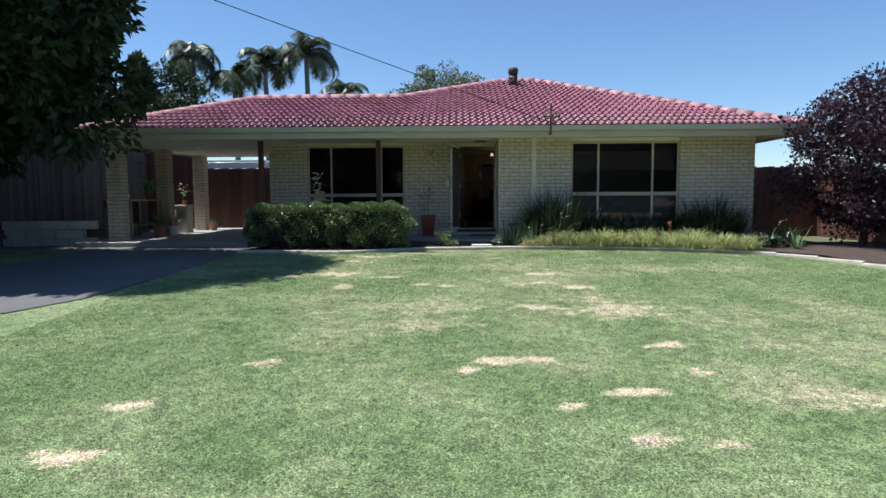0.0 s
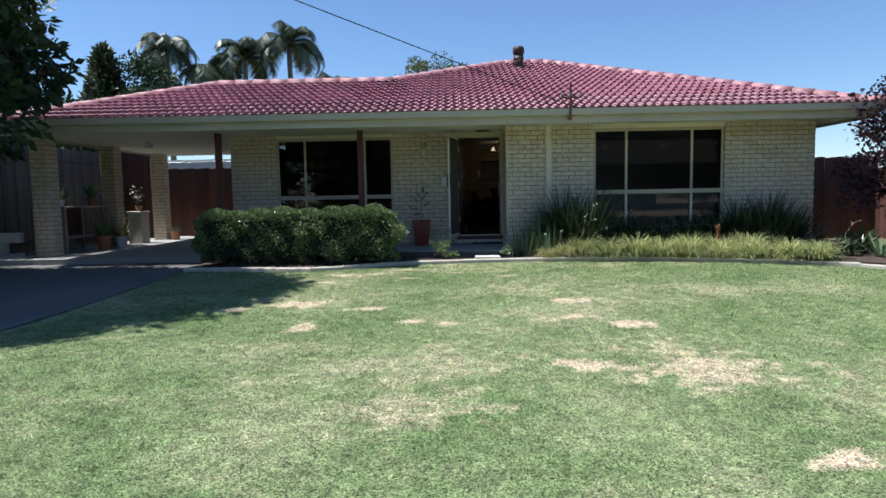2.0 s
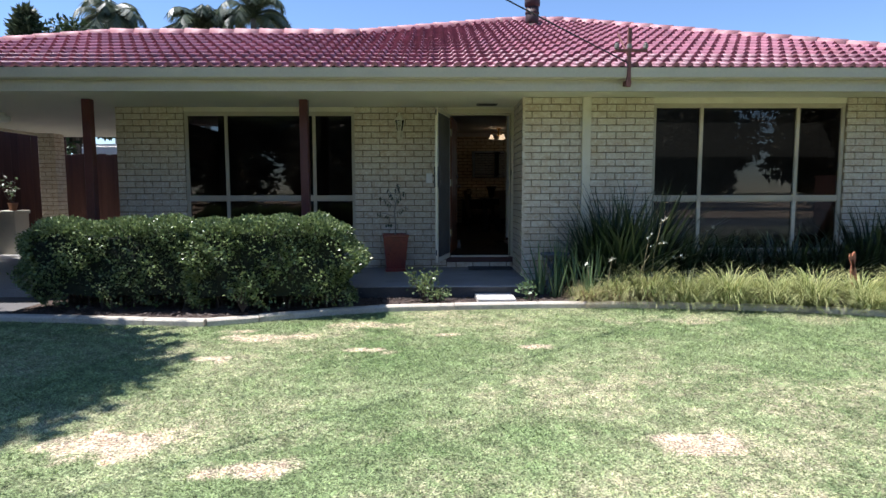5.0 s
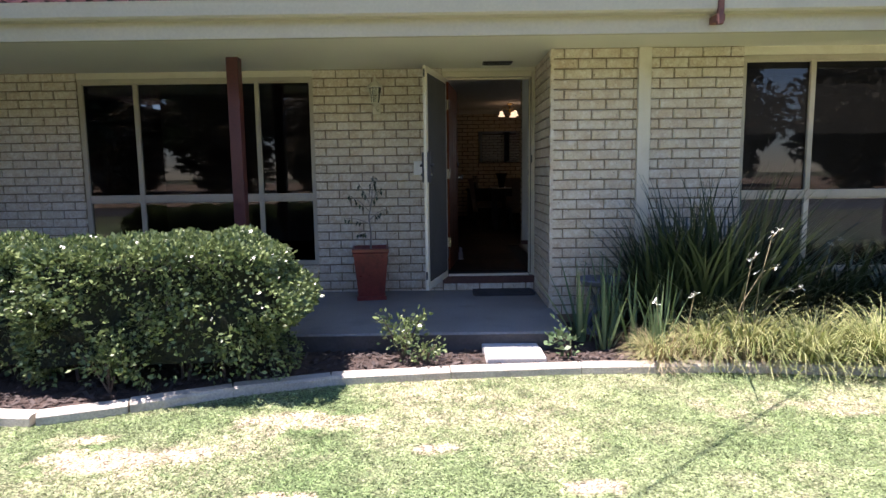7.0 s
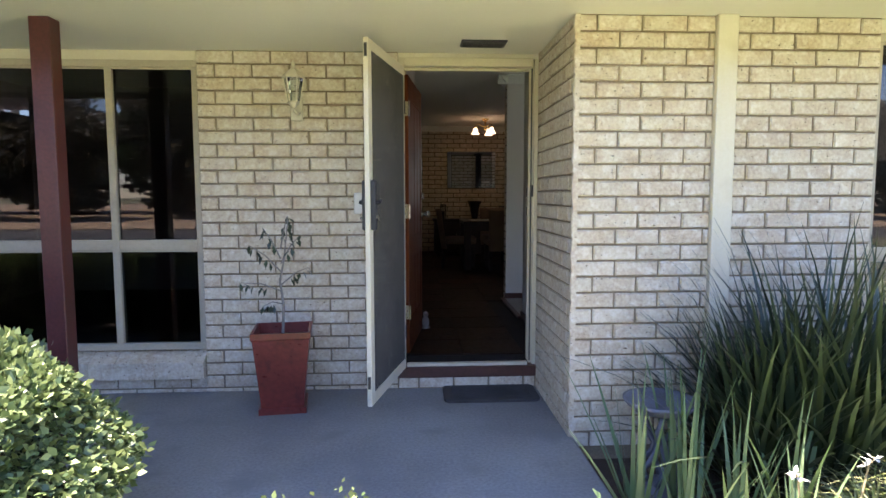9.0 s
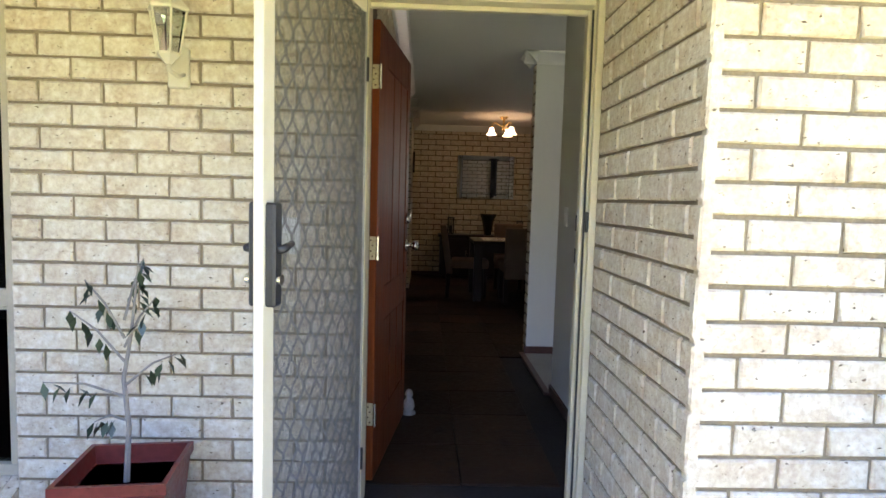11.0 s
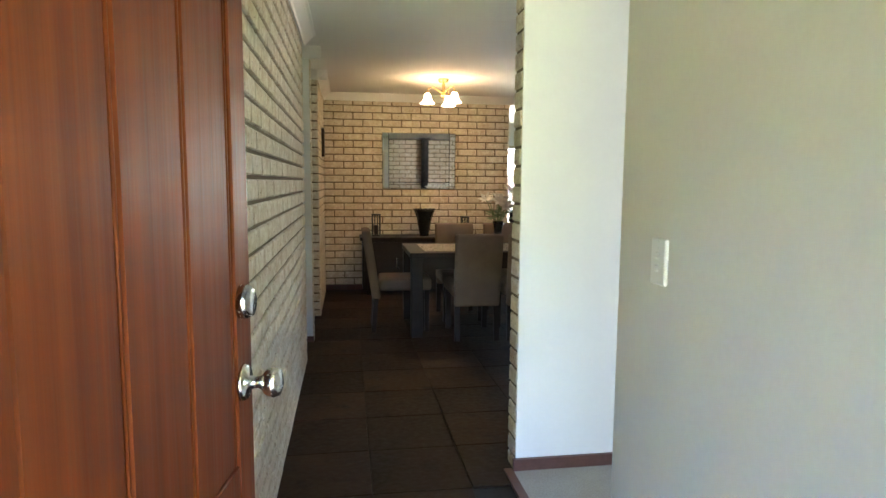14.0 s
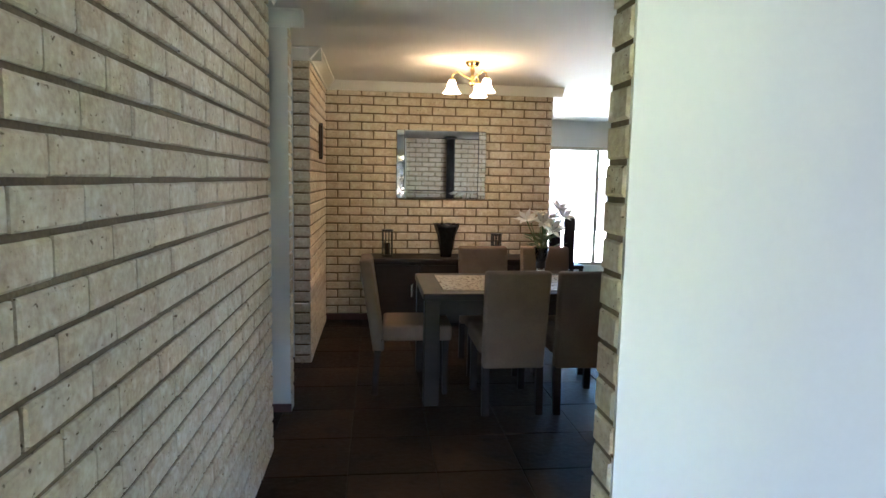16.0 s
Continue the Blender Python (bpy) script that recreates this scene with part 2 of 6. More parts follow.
def lawn_material(name, blades):
    m, nt, p = material(name)
    at = nt.nodes.new("ShaderNodeAttribute")
    at.attribute_name = "dry"
    fray = nt.nodes.new("ShaderNodeMath")
    fray.operation = 'MULTIPLY_ADD'
    link(nt, ramp(nt, noise_of(nt, 16, 7), 0.3, 0.7), fray.inputs[0])
    span = ramp(nt, at.outputs["Fac"], 0.12, 0.6)
    span.node.inputs[3].default_value, span.node.inputs[4].default_value = 0.12, 0.75
    link(nt, span, fray.inputs[1])
    lower = nt.nodes.new("ShaderNodeMath")
    lower.operation = 'MULTIPLY'
    link(nt, at.outputs["Fac"], lower.inputs[0])
    lower.inputs[1].default_value = 0.62
    link(nt, lower.outputs[0], fray.inputs[2])
    dry = fray.outputs[0] if not blades else at.outputs["Fac"]
    green = mix(nt, ramp(nt, noise_of(nt, 0.9, 5), 0.35, 0.65), (0.155, 0.215, 0.086), (0.242, 0.288, 0.138))
    straw = mix(nt, ramp(nt, noise_of(nt, 6, 5), 0.3, 0.7), (0.4, 0.36, 0.22), (0.48, 0.42, 0.27))
    soil = (0.58, 0.46, 0.32)
    col = mix(nt, ramp(nt, dry, 0.15, 0.6), green, straw)
    col = mix(nt, ramp(nt, dry, 0.6, 0.95), col, soil if not blades else (0.47, 0.4, 0.24))
    tuft = ramp(nt, noise_of(nt, 42, 4), 0.36, 0.64)
    tuft.node.inputs[3].default_value, tuft.node.inputs[4].default_value = 0.72, 1.26
    broad = ramp(nt, noise_of(nt, 9, 6), 0.34, 0.66)
    broad.node.inputs[3].default_value, broad.node.inputs[4].default_value = 0.76, 1.22
    sway = nt.nodes.new("ShaderNodeHueSaturation")
    link(nt, broad, sway.inputs["Value"])
    link(nt, col, sway.inputs["Color"])
    col = sway.outputs[0]
    tone = nt.nodes.new("ShaderNodeHueSaturation")
    link(nt, tuft, tone.inputs["Value"])
    link(nt, col, tone.inputs["Color"])
    col = tone.outputs[0]
    if blades:
        rnd = nt.nodes.new("ShaderNodeNewGeometry").outputs["Random Per Island"]
        hs = nt.nodes.new("ShaderNodeHueSaturation")
        v = ramp(nt, rnd, 0, 1)
        v.node.inputs[3].default_value, v.node.inputs[4].default_value = 0.85, 1.95
        nt.links.new(v, hs.inputs["Value"])
        nt.links.new(col, hs.inputs["Color"])
        col = hs.outputs[0]
        nt.links.new(col, p.inputs["Base Color"])
        t = nt.nodes.new("ShaderNodeBsdfTranslucent")
        nt.links.new(col, t.inputs[0])
        s = nt.nodes.new("ShaderNodeMixShader")
        s.inputs[0].default_value = 0.3
        nt.links.new(p.outputs[0], s.inputs[1])
        nt.links.new(t.outputs[0], s.inputs[2])
        nt.links.new(s.outputs[0], nt.nodes["Material Output"].inputs[0])
    else:
        col = mix(nt, 0.85, col, mix(nt, ramp(nt, noise_of(nt, 85, 8), 0.36, 0.64), (0.06, 0.06, 0.06), (0.82, 0.82, 0.82)), 'OVERLAY')
        nt.links.new(col, p.inputs["Base Color"])
        b = nt.nodes.new("ShaderNodeBump")
        b.inputs["Strength"].default_value = 0.7
        b.inputs["Distance"].default_value = 0.02
        nt.links.new(noise_of(nt, 70, 6), b.inputs["Height"])
        nt.links.new(b.outputs[0], p.inputs["Normal"])
    p.inputs["Roughness"].default_value = 0.8
    p.inputs["Specular IOR Level"].default_value = 0.2
    return m


BRICK = brick_material("cream_brick", (0.6, 0.52, 0.395), (0.68, 0.61, 0.485), (0.5, 0.37, 0.245))
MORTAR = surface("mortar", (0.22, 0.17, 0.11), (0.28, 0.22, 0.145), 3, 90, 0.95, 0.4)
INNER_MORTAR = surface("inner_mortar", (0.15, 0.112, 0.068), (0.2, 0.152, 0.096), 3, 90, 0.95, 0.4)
LAWN = lawn_material("lawn", False)
BLADES = lawn_material("lawn_blades", True)
CONCRETE = surface("porch_concrete", (0.18, 0.18, 0.182), (0.26, 0.26, 0.258), 1.2, 60, 0.75, 0.25, stain=(0.18, 0.18, 0.18))
DARK_CONCRETE = surface("dark_concrete", (0.05, 0.047, 0.045), (0.09, 0.085, 0.08), 3, 50, 0.9, 0.4)
KERB = surface("kerb_concrete", (0.45, 0.4, 0.32), (0.56, 0.51, 0.42), 2.5, 70, 0.85, 0.4, stain=(0.36, 0.32, 0.26))
PAVER = surface("paver_concrete", (0.55, 0.52, 0.46), (0.62, 0.59, 0.53), 3, 80, 0.85, 0.3)
DRIVE = surface("driveway_concrete", (0.105, 0.1, 0.096), (0.14, 0.135, 0.128), 0.8, 60, 0.85, 0.3, stain=(0.15, 0.145, 0.14))
MULCH = surface("mulch", (0.06, 0.04, 0.03), (0.115, 0.078, 0.06), 9, 90, 0.95, 0.9, depth=0.03)
CHIP = surface("mulch_chips", (0.05, 0.036, 0.03), (0.11, 0.085, 0.07), 20, 120, 0.95, 0.3, island=0.5)
ASPHALT = surface("asphalt", (0.045, 0.045, 0.045), (0.06, 0.06, 0.058), 0.6, 90, 0.9, 0.5)
CREAM = surface("cream_paint", (0.66, 0.61, 0.47), (0.72, 0.67, 0.53), 1.2, 60, 0.45, 0.04, stain=(0.6, 0.54, 0.4), fine_amount=0.1)
SOFFIT = surface("soffit_paint", (0.7, 0.67, 0.56), (0.76, 0.73, 0.61), 0.7, 50, 0.7, 0.04, fine_amount=0.08)
FASCIA = surface("fascia_paint", (0.47, 0.43, 0.345), (0.53, 0.49, 0.395), 0.8, 50, 0.55, 0.05, stain=(0.46, 0.42, 0.33), fine_amount=0.1)
WINDOW_PAINT = surface("window_frame_paint", (0.44, 0.385, 0.285), (0.5, 0.44, 0.33), 1.5, 60, 0.45, 0.04, stain=(0.4, 0.34, 0.25), fine_amount=0.1)
JAMB = surface("door_frame_paint", (0.58, 0.52, 0.36), (0.64, 0.57, 0.41), 1.2, 60, 0.45, 0.04, stain=(0.52, 0.45, 0.3), fine_amount=0.1)
DECK = surface("roof_underlay", (0.05, 0.016, 0.016), (0.07, 0.022, 0.022), 1, 30, 0.9, 0.2)
TILE = surface("roof_tile", (0.22, 0.075, 0.1), (0.31, 0.118, 0.148), 0.7, 55, 0.5, 0.3, island=0.18, stain=(0.26, 0.085, 0.095), spec=0.6)
TILE_PIECE = surface("roof_tile_piece", (0.22, 0.075, 0.1), (0.31, 0.118, 0.148), 0.7, 55, 0.5, 0.3, vary=0.18, stain=(0.26, 0.085, 0.095), spec=0.6)
RIDGE = surface("ridge_tile", (0.36, 0.16, 0.165), (0.46, 0.22, 0.225), 1.5, 55, 0.6, 0.3, vary=0.15, stain=(0.5, 0.33, 0.32))
POST = surface("red_brown_paint", (0.085, 0.022, 0.02), (0.11, 0.03, 0.026), 3, 50, 0.4, 0.08)
FENCE = surface("stained_fence", (0.075, 0.03, 0.022), (0.11, 0.045, 0.03), 1.2, 30, 0.8, 0.3, stretch=(8, 8, 0.6), vary=0.25)
OLD_FENCE = surface("grey_fence", (0.075, 0.062, 0.052), (0.11, 0.09, 0.075), 1.2, 30, 0.9, 0.3, stretch=(8, 8, 0.6), vary=0.25)
BLOCK = surface("limestone_block", (0.4, 0.4, 0.38), (0.5, 0.49, 0.46), 2, 40, 0.9, 0.5, vary=0.1)
GLASS = glass_material("window_glass", (0.36, 0.37, 0.37))
CLEAR = glass_material("clear_glass", (0.92, 0.94, 0.93))
MAHOGANY = surface("mahogany", (0.096, 0.0205, 0.006), (0.152, 0.036, 0.0092), 3, 14, 0.46, 0.05, stretch=(9, 9, 0.22), spec=0.13, fine_amount=0.22)
CHROME = surface("brushed_steel", (0.6, 0.58, 0.55), (0.68, 0.66, 0.62), 6, 120, 0.22, 0.02, metal=1.0)
BRASS = surface("polished_brass", (0.72, 0.5, 0.2), (0.8, 0.58, 0.26), 6, 100, 0.2, 0.02, metal=1.0)
BLACK = surface("black_plastic", (0.02, 0.02, 0.022), (0.03, 0.03, 0.032), 5, 90, 0.4, 0.05)
RUBBER = surface("dark_mat", (0.045, 0.042, 0.042), (0.07, 0.065, 0.062), 6, 160, 0.95, 0.8)
WHITE = surface("white_plastic", (0.78, 0.78, 0.75), (0.82, 0.82, 0.79), 3, 60, 0.35, 0.01, fine_amount=0.05)
PLASTER = surface("white_plaster", (0.72, 0.72, 0.69), (0.76, 0.76, 0.73), 0.8, 60, 0.75, 0.05, fine_amount=0.06)
GREY_WALL = surface("grey_wall_paint", (0.62, 0.61, 0.57), (0.66, 0.65, 0.61), 0.8, 60, 0.65, 0.05, fine_amount=0.06)
CEILING = surface("ceiling_paint", (0.74, 0.74, 0.71), (0.78, 0.78, 0.75), 0.6, 70, 0.85, 0.05, fine_amount=0.06)
SKIRT = surface("dark_skirting", (0.075, 0.03, 0.022), (0.1, 0.04, 0.03), 3, 40, 0.45, 0.05)
FLOOR_TILE = surface("slate_tile", (0.012, 0.0075, 0.0055), (0.034, 0.017, 0.0095), 2.4, 30, 0.6, 0.25, stain=(0.0085, 0.006, 0.005), vary=0.55, spec=0.12)
GROUT = surface("tile_grout", (0.012, 0.0085, 0.007), (0.018, 0.012, 0.0095), 5, 60, 0.9, 0.2)
CARPET = surface("grey_carpet", (0.34, 0.32, 0.29), (0.4, 0.38, 0.35), 4, 160, 0.98, 0.9)
FABRIC = surface("taupe_fabric", (0.17, 0.115, 0.08), (0.215, 0.15, 0.105), 5, 220, 0.95, 0.5)
DARK_WOOD = surface("dark_timber", (0.018, 0.012, 0.01), (0.03, 0.02, 0.016), 2, 30, 0.5, 0.08, stretch=(1, 6, 6), spec=0.25)
TABLE_TOP = surface("table_inlay", (0.4, 0.36, 0.3), (0.46, 0.41, 0.34), 2, 40, 0.3, 0.03)
POT = surface("red_glaze", (0.14, 0.024, 0.018), (0.2, 0.034, 0.025), 4, 40, 0.35, 0.1, stain=(0.085, 0.018, 0.015))
BARK = surface("bark", (0.09, 0.065, 0.05), (0.15, 0.115, 0.09), 6, 40, 0.95, 0.8, stretch=(3, 3, 0.7), depth=0.03)
PALM_BARK = surface("palm_bark", (0.2, 0.18, 0.155), (0.28, 0.25, 0.22), 3, 30, 0.95, 0.6)
STEEL_BLUE = surface("birdbath_glaze", (0.13, 0.14, 0.18), (0.19, 0.2, 0.25), 5, 60, 0.6, 0.2)
VASE = surface("black_glass", (0.015, 0.017, 0.017), (0.025, 0.027, 0.027), 6, 50, 0.12, 0.03)
PETAL = surface("white_petal", (0.75, 0.74, 0.66), (0.8, 0.79, 0.72), 12, 60, 0.6, 0.05)
HEDGE_LEAF = leaf_material("hedge_leaf", (0.045, 0.085, 0.03), (0.29, 0.36, 0.14), 0.33, 0.2, 0.5)
TREE_LEAF = leaf_material("tree_leaf", (0.022, 0.042, 0.015), (0.05, 0.08, 0.026), 0.5, 0.2)
PLUM_LEAF = leaf_material("plum_leaf", (0.03, 0.014, 0.02), (0.075, 0.035, 0.05), 0.4, 0.2, 0.5)
EUC_LEAF = leaf_material("gum_leaf", (0.09, 0.12, 0.06), (0.17, 0.19, 0.1), 0.5, 0.25)
PALM_LEAF = leaf_material("palm_leaf", (0.04, 0.06, 0.03), (0.11, 0.13, 0.07), 0.4, 0.2, 0.5)
STRAP_LEAF = leaf_material("strap_leaf", (0.016, 0.03, 0.014), (0.06, 0.088, 0.044), 0.3, 0.08, 0.6)
IRIS_LEAF = leaf_material("iris_leaf", (0.1, 0.17, 0.07), (0.2, 0.28, 0.14), 0.4, 0.2)
TUFT_LEAF = leaf_material("tuft_leaf", (0.2, 0.27, 0.07), (0.62, 0.6, 0.29), 0.55, 0.3)
DRY_LEAF = leaf_material("dry_leaf", (0.3, 0.24, 0.13), (0.46, 0.38, 0.22), 0.7, 0.2)
# ---- ground ----
GATE_SIDE = -4.6


def lawn_z(y):
    return -0.60 + 0.0335 * np.clip(y, -6, 13.0)


PATCHES = [(-0.43, 7.24, 1.1, 0.55, 0.36), (1.9, 6.92, 0.8, 0.45, 0.6), (0.1, 4.75, 0.2, 0.1, 1.0), (1.15, 3.45, 0.2, 0.1, 1.0), (0.41, 4.98, 0.2, 0.12, 0.9), (0.7, 5.03, 0.22, 0.1, 0.85),
           (1.27, 4.25, 0.25, 0.1, 0.9), (-2.2, 3.95, 0.25, 0.14, 0.85), (-2.1, 3.2, 0.2, 0.1, 0.85), (-1.6, 4.9, 0.2, 0.15, 0.6), (1.87, 5.46, 0.22, 0.1, 0.9), (1.97, 4.69, 0.14, 0.1, 0.9),
           (0.79, 3.97, 0.12, 0.08, 0.8), (2.7, 4.14, 0.5, 0.25, 0.45), (1.5, 3.4, 0.2, 0.1, 0.7), (-1.88, 9.6, 0.42, 0.2, 0.95), (-0.95, 9.3, 0.4, 0.16, 0.9), (1.35, 9.56, 0.3, 0.14, 0.9),
           (-0.73, 11.33, 0.3, 0.09, 1.0), (-1.92, 11.1, 0.22, 0.12, 1.0), (-0.48, 8.65, 0.18, 0.12, 0.8), (1.14, 8.7, 0.35, 0.2, 0.75), (-0.1, 8.5, 0.2, 0.12, 0.8), (1.65, 8.4, 0.3, 0.2, 0.9),
           (-2.6, 9.33, 0.25, 0.12, 1.0), (0.93, 10.4, 0.9, 0.45, 0.35), (-1.85, 11.96, 0.25, 0.08, 0.9), (-1.65, 11.75, 0.4, 0.2, 0.75), (0.0, 11.82, 0.14, 0.08, 1.0), (0.77, 11.43, 0.14, 0.09, 0.95),
           (-0.7, 12.15, 0.5, 0.18, 0.6), (1.75, 7.48, 0.55, 0.35, 0.5), (1.03, 7.15, 0.35, 0.18, 0.85), (-1.6, 8.5, 0.2, 0.25, 0.7), (-0.2, 6.3, 0.6, 0.4, 0.4), (2.3, 12.3, 0.7, 0.2, 0.45), (1.65, 8.4, 0.2, 0.1, 1.0)]


def mottle(x, y, seed):
    """Smooth random values, -1 to 1, on a lattice one unit wide."""
    ix, iy = np.floor(x), np.floor(y)
    fx, fy = x - ix, y - iy
    fx, fy = fx * fx * (3 - 2 * fx), fy * fy * (3 - 2 * fy)

    def corner(a, b):
        v = np.sin(a * 127.1 + b * 311.7 + seed * 74.7) * 43758.5453
        return 2 * (v - np.floor(v)) - 1
    return (corner(ix, iy) * (1 - fx) + corner(ix + 1, iy) * fx) * (1 - fy) + (corner(ix, iy + 1) * (1 - fx) + corner(ix + 1, iy + 1) * fx) * fy


def dryness(x, y):
    """How bare the lawn is, 0 to 1, from worn patches and a slow mottling."""
    wob = 0.5 * mottle(x * 4, y * 5, 1) + 0.4 * mottle(x * 9, y * 11, 2) + 0.35 * mottle(x * 21, y * 24, 3)
    d = 0.13 + 0.14 * mottle(x * 0.7, y * 0.8, 4) + 0.1 * mottle(x * 1.9, y * 2.2, 5) + 0.08 * mottle(x * 5, y * 6, 6)
    d = d + 0.1 * np.clip((y - 7.0) / 5.0, 0, 1) - 0.07 * np.clip((6.0 - y) / 4.0, 0, 1)
    for cx, cy, rx, ry, a in PATCHES:
        q = np.sqrt(((x - cx) / rx) ** 2 + ((y - cy) / ry) ** 2)
        d = np.maximum(d, a * np.clip((1.0 + 0.75 * wob - q) / 0.5, 0, 1))
    return np.clip(d + 0.07 * wob, 0, 1)


def grid(x0, x1, y0, y1, step, fz):
    xs, ys = np.arange(x0, x1 + step / 2, step), np.arange(y0, y1 + step / 2, step)
    X, Y = np.meshgrid(xs, ys)
    V = np.stack([X, Y, fz(X, Y)], -1).reshape(-1, 3)
    nx = len(xs)
    i = np.arange((len(ys) - 1) * (nx - 1))
    a = i // (nx - 1) * nx + i % (nx - 1)
    return V, np.stack([a, a + 1, a + nx + 1, a + nx], -1)


V, F = grid(-14.0, 9.8, -8.0, 13.0, 0.075, lambda x, y: lawn_z(y))
me = bpy.data.meshes.new("lawn")
me.from_pydata(V.tolist(), [], F.tolist())
me.attributes.new("dry", 'FLOAT', 'POINT').data.foreach_set("value", dryness(V[:, 0], V[:, 1]).astype(np.float32))
me.materials.append(LAWN)
tagged(new("lawn", me), "patchy green mown lawn with bare sandy spots", "lawn", "", "structure")

far = bmesh.new()


def ground_strip(bm, x0, x1, y0, y1, z0, z1):
    bm.faces.new([bm.verts.new(p) for p in ((x0, y0, z0), (x1, y0, z0), (x1, y1, z1), (x0, y1, z1))])


za = float(lawn_z(-6.0)) - 0.02
zb = float(lawn_z(13.0)) - 0.02
ground_strip(far, -300, 300, -400, -6, za, za)
ground_strip(far, -300, 300, -6, 13, za, zb)
ground_strip(far, -300, 300, 13, 500, zb, zb)
SLAB = surface("carport_concrete", (0.3, 0.29, 0.275), (0.38, 0.37, 0.345), 0.8, 60, 0.85, 0.3, stain=(0.3, 0.29, 0.27))
EARTH = surface("dry_earth", (0.14, 0.11, 0.07), (0.1, 0.13, 0.05), 0.5, 30, 0.95, 0.5)
setting("ground", far, EARTH, "dry earth and sparse grass ground sheet")

# driveway, with a curved near edge
bm = bmesh.new()
edge = [(-4.45, 14.0), (-4.45, 12.5), (-4.5, 9.5), (-4.72, 7.6), (-5.1, 6.8), (-6.0, 6.0), (-8.0, 4.4), (-14.0, 4.2), (-14.0, 14.0)]
bm.faces.new([bm.verts.new((x, y, float(lawn_z(np.float64(y))) + 0.012)) for x, y in edge])
bmesh.ops.triangulate(bm, faces=bm.faces[:])
setting("driveway", bm, DRIVE, "grey concrete driveway slab")
setting("carport_floor", bb(-8.6, -4.57, 13.6, 20.6, -0.25, -0.06), SLAB, "pale grey concrete carport slab")
setting("street_road", bb(-60, 60, -19, -11, za - 0.1, za + 0.01), ASPHALT, "dark grey asphalt road behind the walk")

# ---- house shell ----
WALL_Y, DOOR_Y, SOFF, FL = 14.18, 15.09, 2.26, 0.17
CEIL = 2.605
COURSE = 0.086


def wall_box(name, x0, x1, y0, y1, z0, z1, material, label):
    return setting(name, bb(x0, x1, y0, y1, z0, z1), material, label)


BRICK_LABEL = "cream clay brick wall with raked tan mortar joints"
W = {}
W["return"] = wall_box("wall_entry_return", 1.012, 1.22, WALL_Y + 0.012, DOOR_Y + 0.1, -0.2, SOFF, MORTAR, BRICK_LABEL)
W["east_a"] = wall_box("wall_front_east", 1.22, 2.66, WALL_Y + 0.012, WALL_Y + 0.22, -0.2, SOFF, MORTAR, BRICK_LABEL)
W["east_b"] = wall_box("wall_front_east_end", 5.12, 6.81, WALL_Y + 0.012, WALL_Y + 0.22, -0.2, SOFF, MORTAR, BRICK_LABEL)
W["east_sill"] = wall_box("wall_under_east_window", 2.66, 5.12, WALL_Y + 0.012, WALL_Y + 0.22, -0.2, 0.26, MORTAR, BRICK_LABEL)
W["door"] = wall_box("wall_beside_door", -1.235, 0.068, DOOR_Y + 0.012, DOOR_Y + 0.22, -0.02, SOFF, MORTAR, BRICK_LABEL)
W["west"] = wall_box("wall_front_west", -4.56, -3.62, DOOR_Y + 0.012, DOOR_Y + 0.22, -0.02, SOFF, MORTAR, BRICK_LABEL)
W["west_sill"] = wall_box("wall_under_west_window", -3.62, -1.235, DOOR_Y + 0.012, DOOR_Y + 0.22, -0.02, 0.2, MORTAR, BRICK_LABEL)
wall_box("wall_over_door", 0.07, 1.008, DOOR_Y + 0.03, DOOR_Y + 0.22, 2.226, SOFF, CREAM, "cream painted panel over the front door")
wall_box("wall_over_west_window", -3.62, -1.235, DOOR_Y + 0.03, DOOR_Y + 0.22, 2.2, SOFF, CREAM, "cream painted head over a window")
wall_box("wall_over_east_window", 2.66, 5.12, WALL_Y + 0.03, WALL_Y + 0.22, 2.19, SOFF, CREAM, "cream painted head over a window")
W["step"] = wall_box("door_step", 0.05, 1.0, DOOR_Y - 0.015, DOOR_Y + 0.25, -0.02, 0.075, MORTAR, "brick step under the front door")
wall_box("house_wall_side_west", -4.56, -4.36, DOOR_Y + 0.22, 23.0, -0.2, SOFF, MORTAR, BRICK_LABEL)
wall_box("house_wall_side_east", 6.6, 6.81, WALL_Y + 0.22, 26.2, -0.2, SOFF, MORTAR, BRICK_LABEL)
wall_box("house_wall_back", -4.56, 2.8, 26.0, 26.2, -0.2, CEIL, PLASTER, "white painted back wall")
wall_box("house_wall_back_east", 5.6, 6.81, 26.0, 26.2, -0.2, CEIL, PLASTER, "white painted back wall")
wall_box("house_wall_back_over", 2.8, 5.6, 26.0, 26.2, 2.2, CEIL, PLASTER, "white painted wall over a sliding window")
wall_box("house_wall_back_under", 2.8, 5.6, 26.0, 26.2, -0.2, 0.3, PLASTER, "white painted wall under a sliding window")
wall_box("house_side_low", -4.56, -4.36, 23.0, 26.2, -0.2, CEIL, PLASTER, "white painted wall")
setting("porch_slab", bb(-4.57, 1.03, 13.36, DOOR_Y + 0.03, -0.25, 0.0, 0.012), CONCRETE, "smooth grey concrete porch slab")

# thin, much darker strip over the front face of the porch slab
setting("porch_slab_edge", bb(-4.57, 1.03, 13.352, 13.3595, -0.25, -0.016), DARK_CONCRETE, "dark front edge of the porch slab")

# batten over the wall joint
setting("wall_batten", bb(1.75, 1.86, WALL_Y - 0.03, WALL_Y + 0.01, -0.1, SOFF, 0.004), CREAM, "cream painted vertical batten on the brick wall")

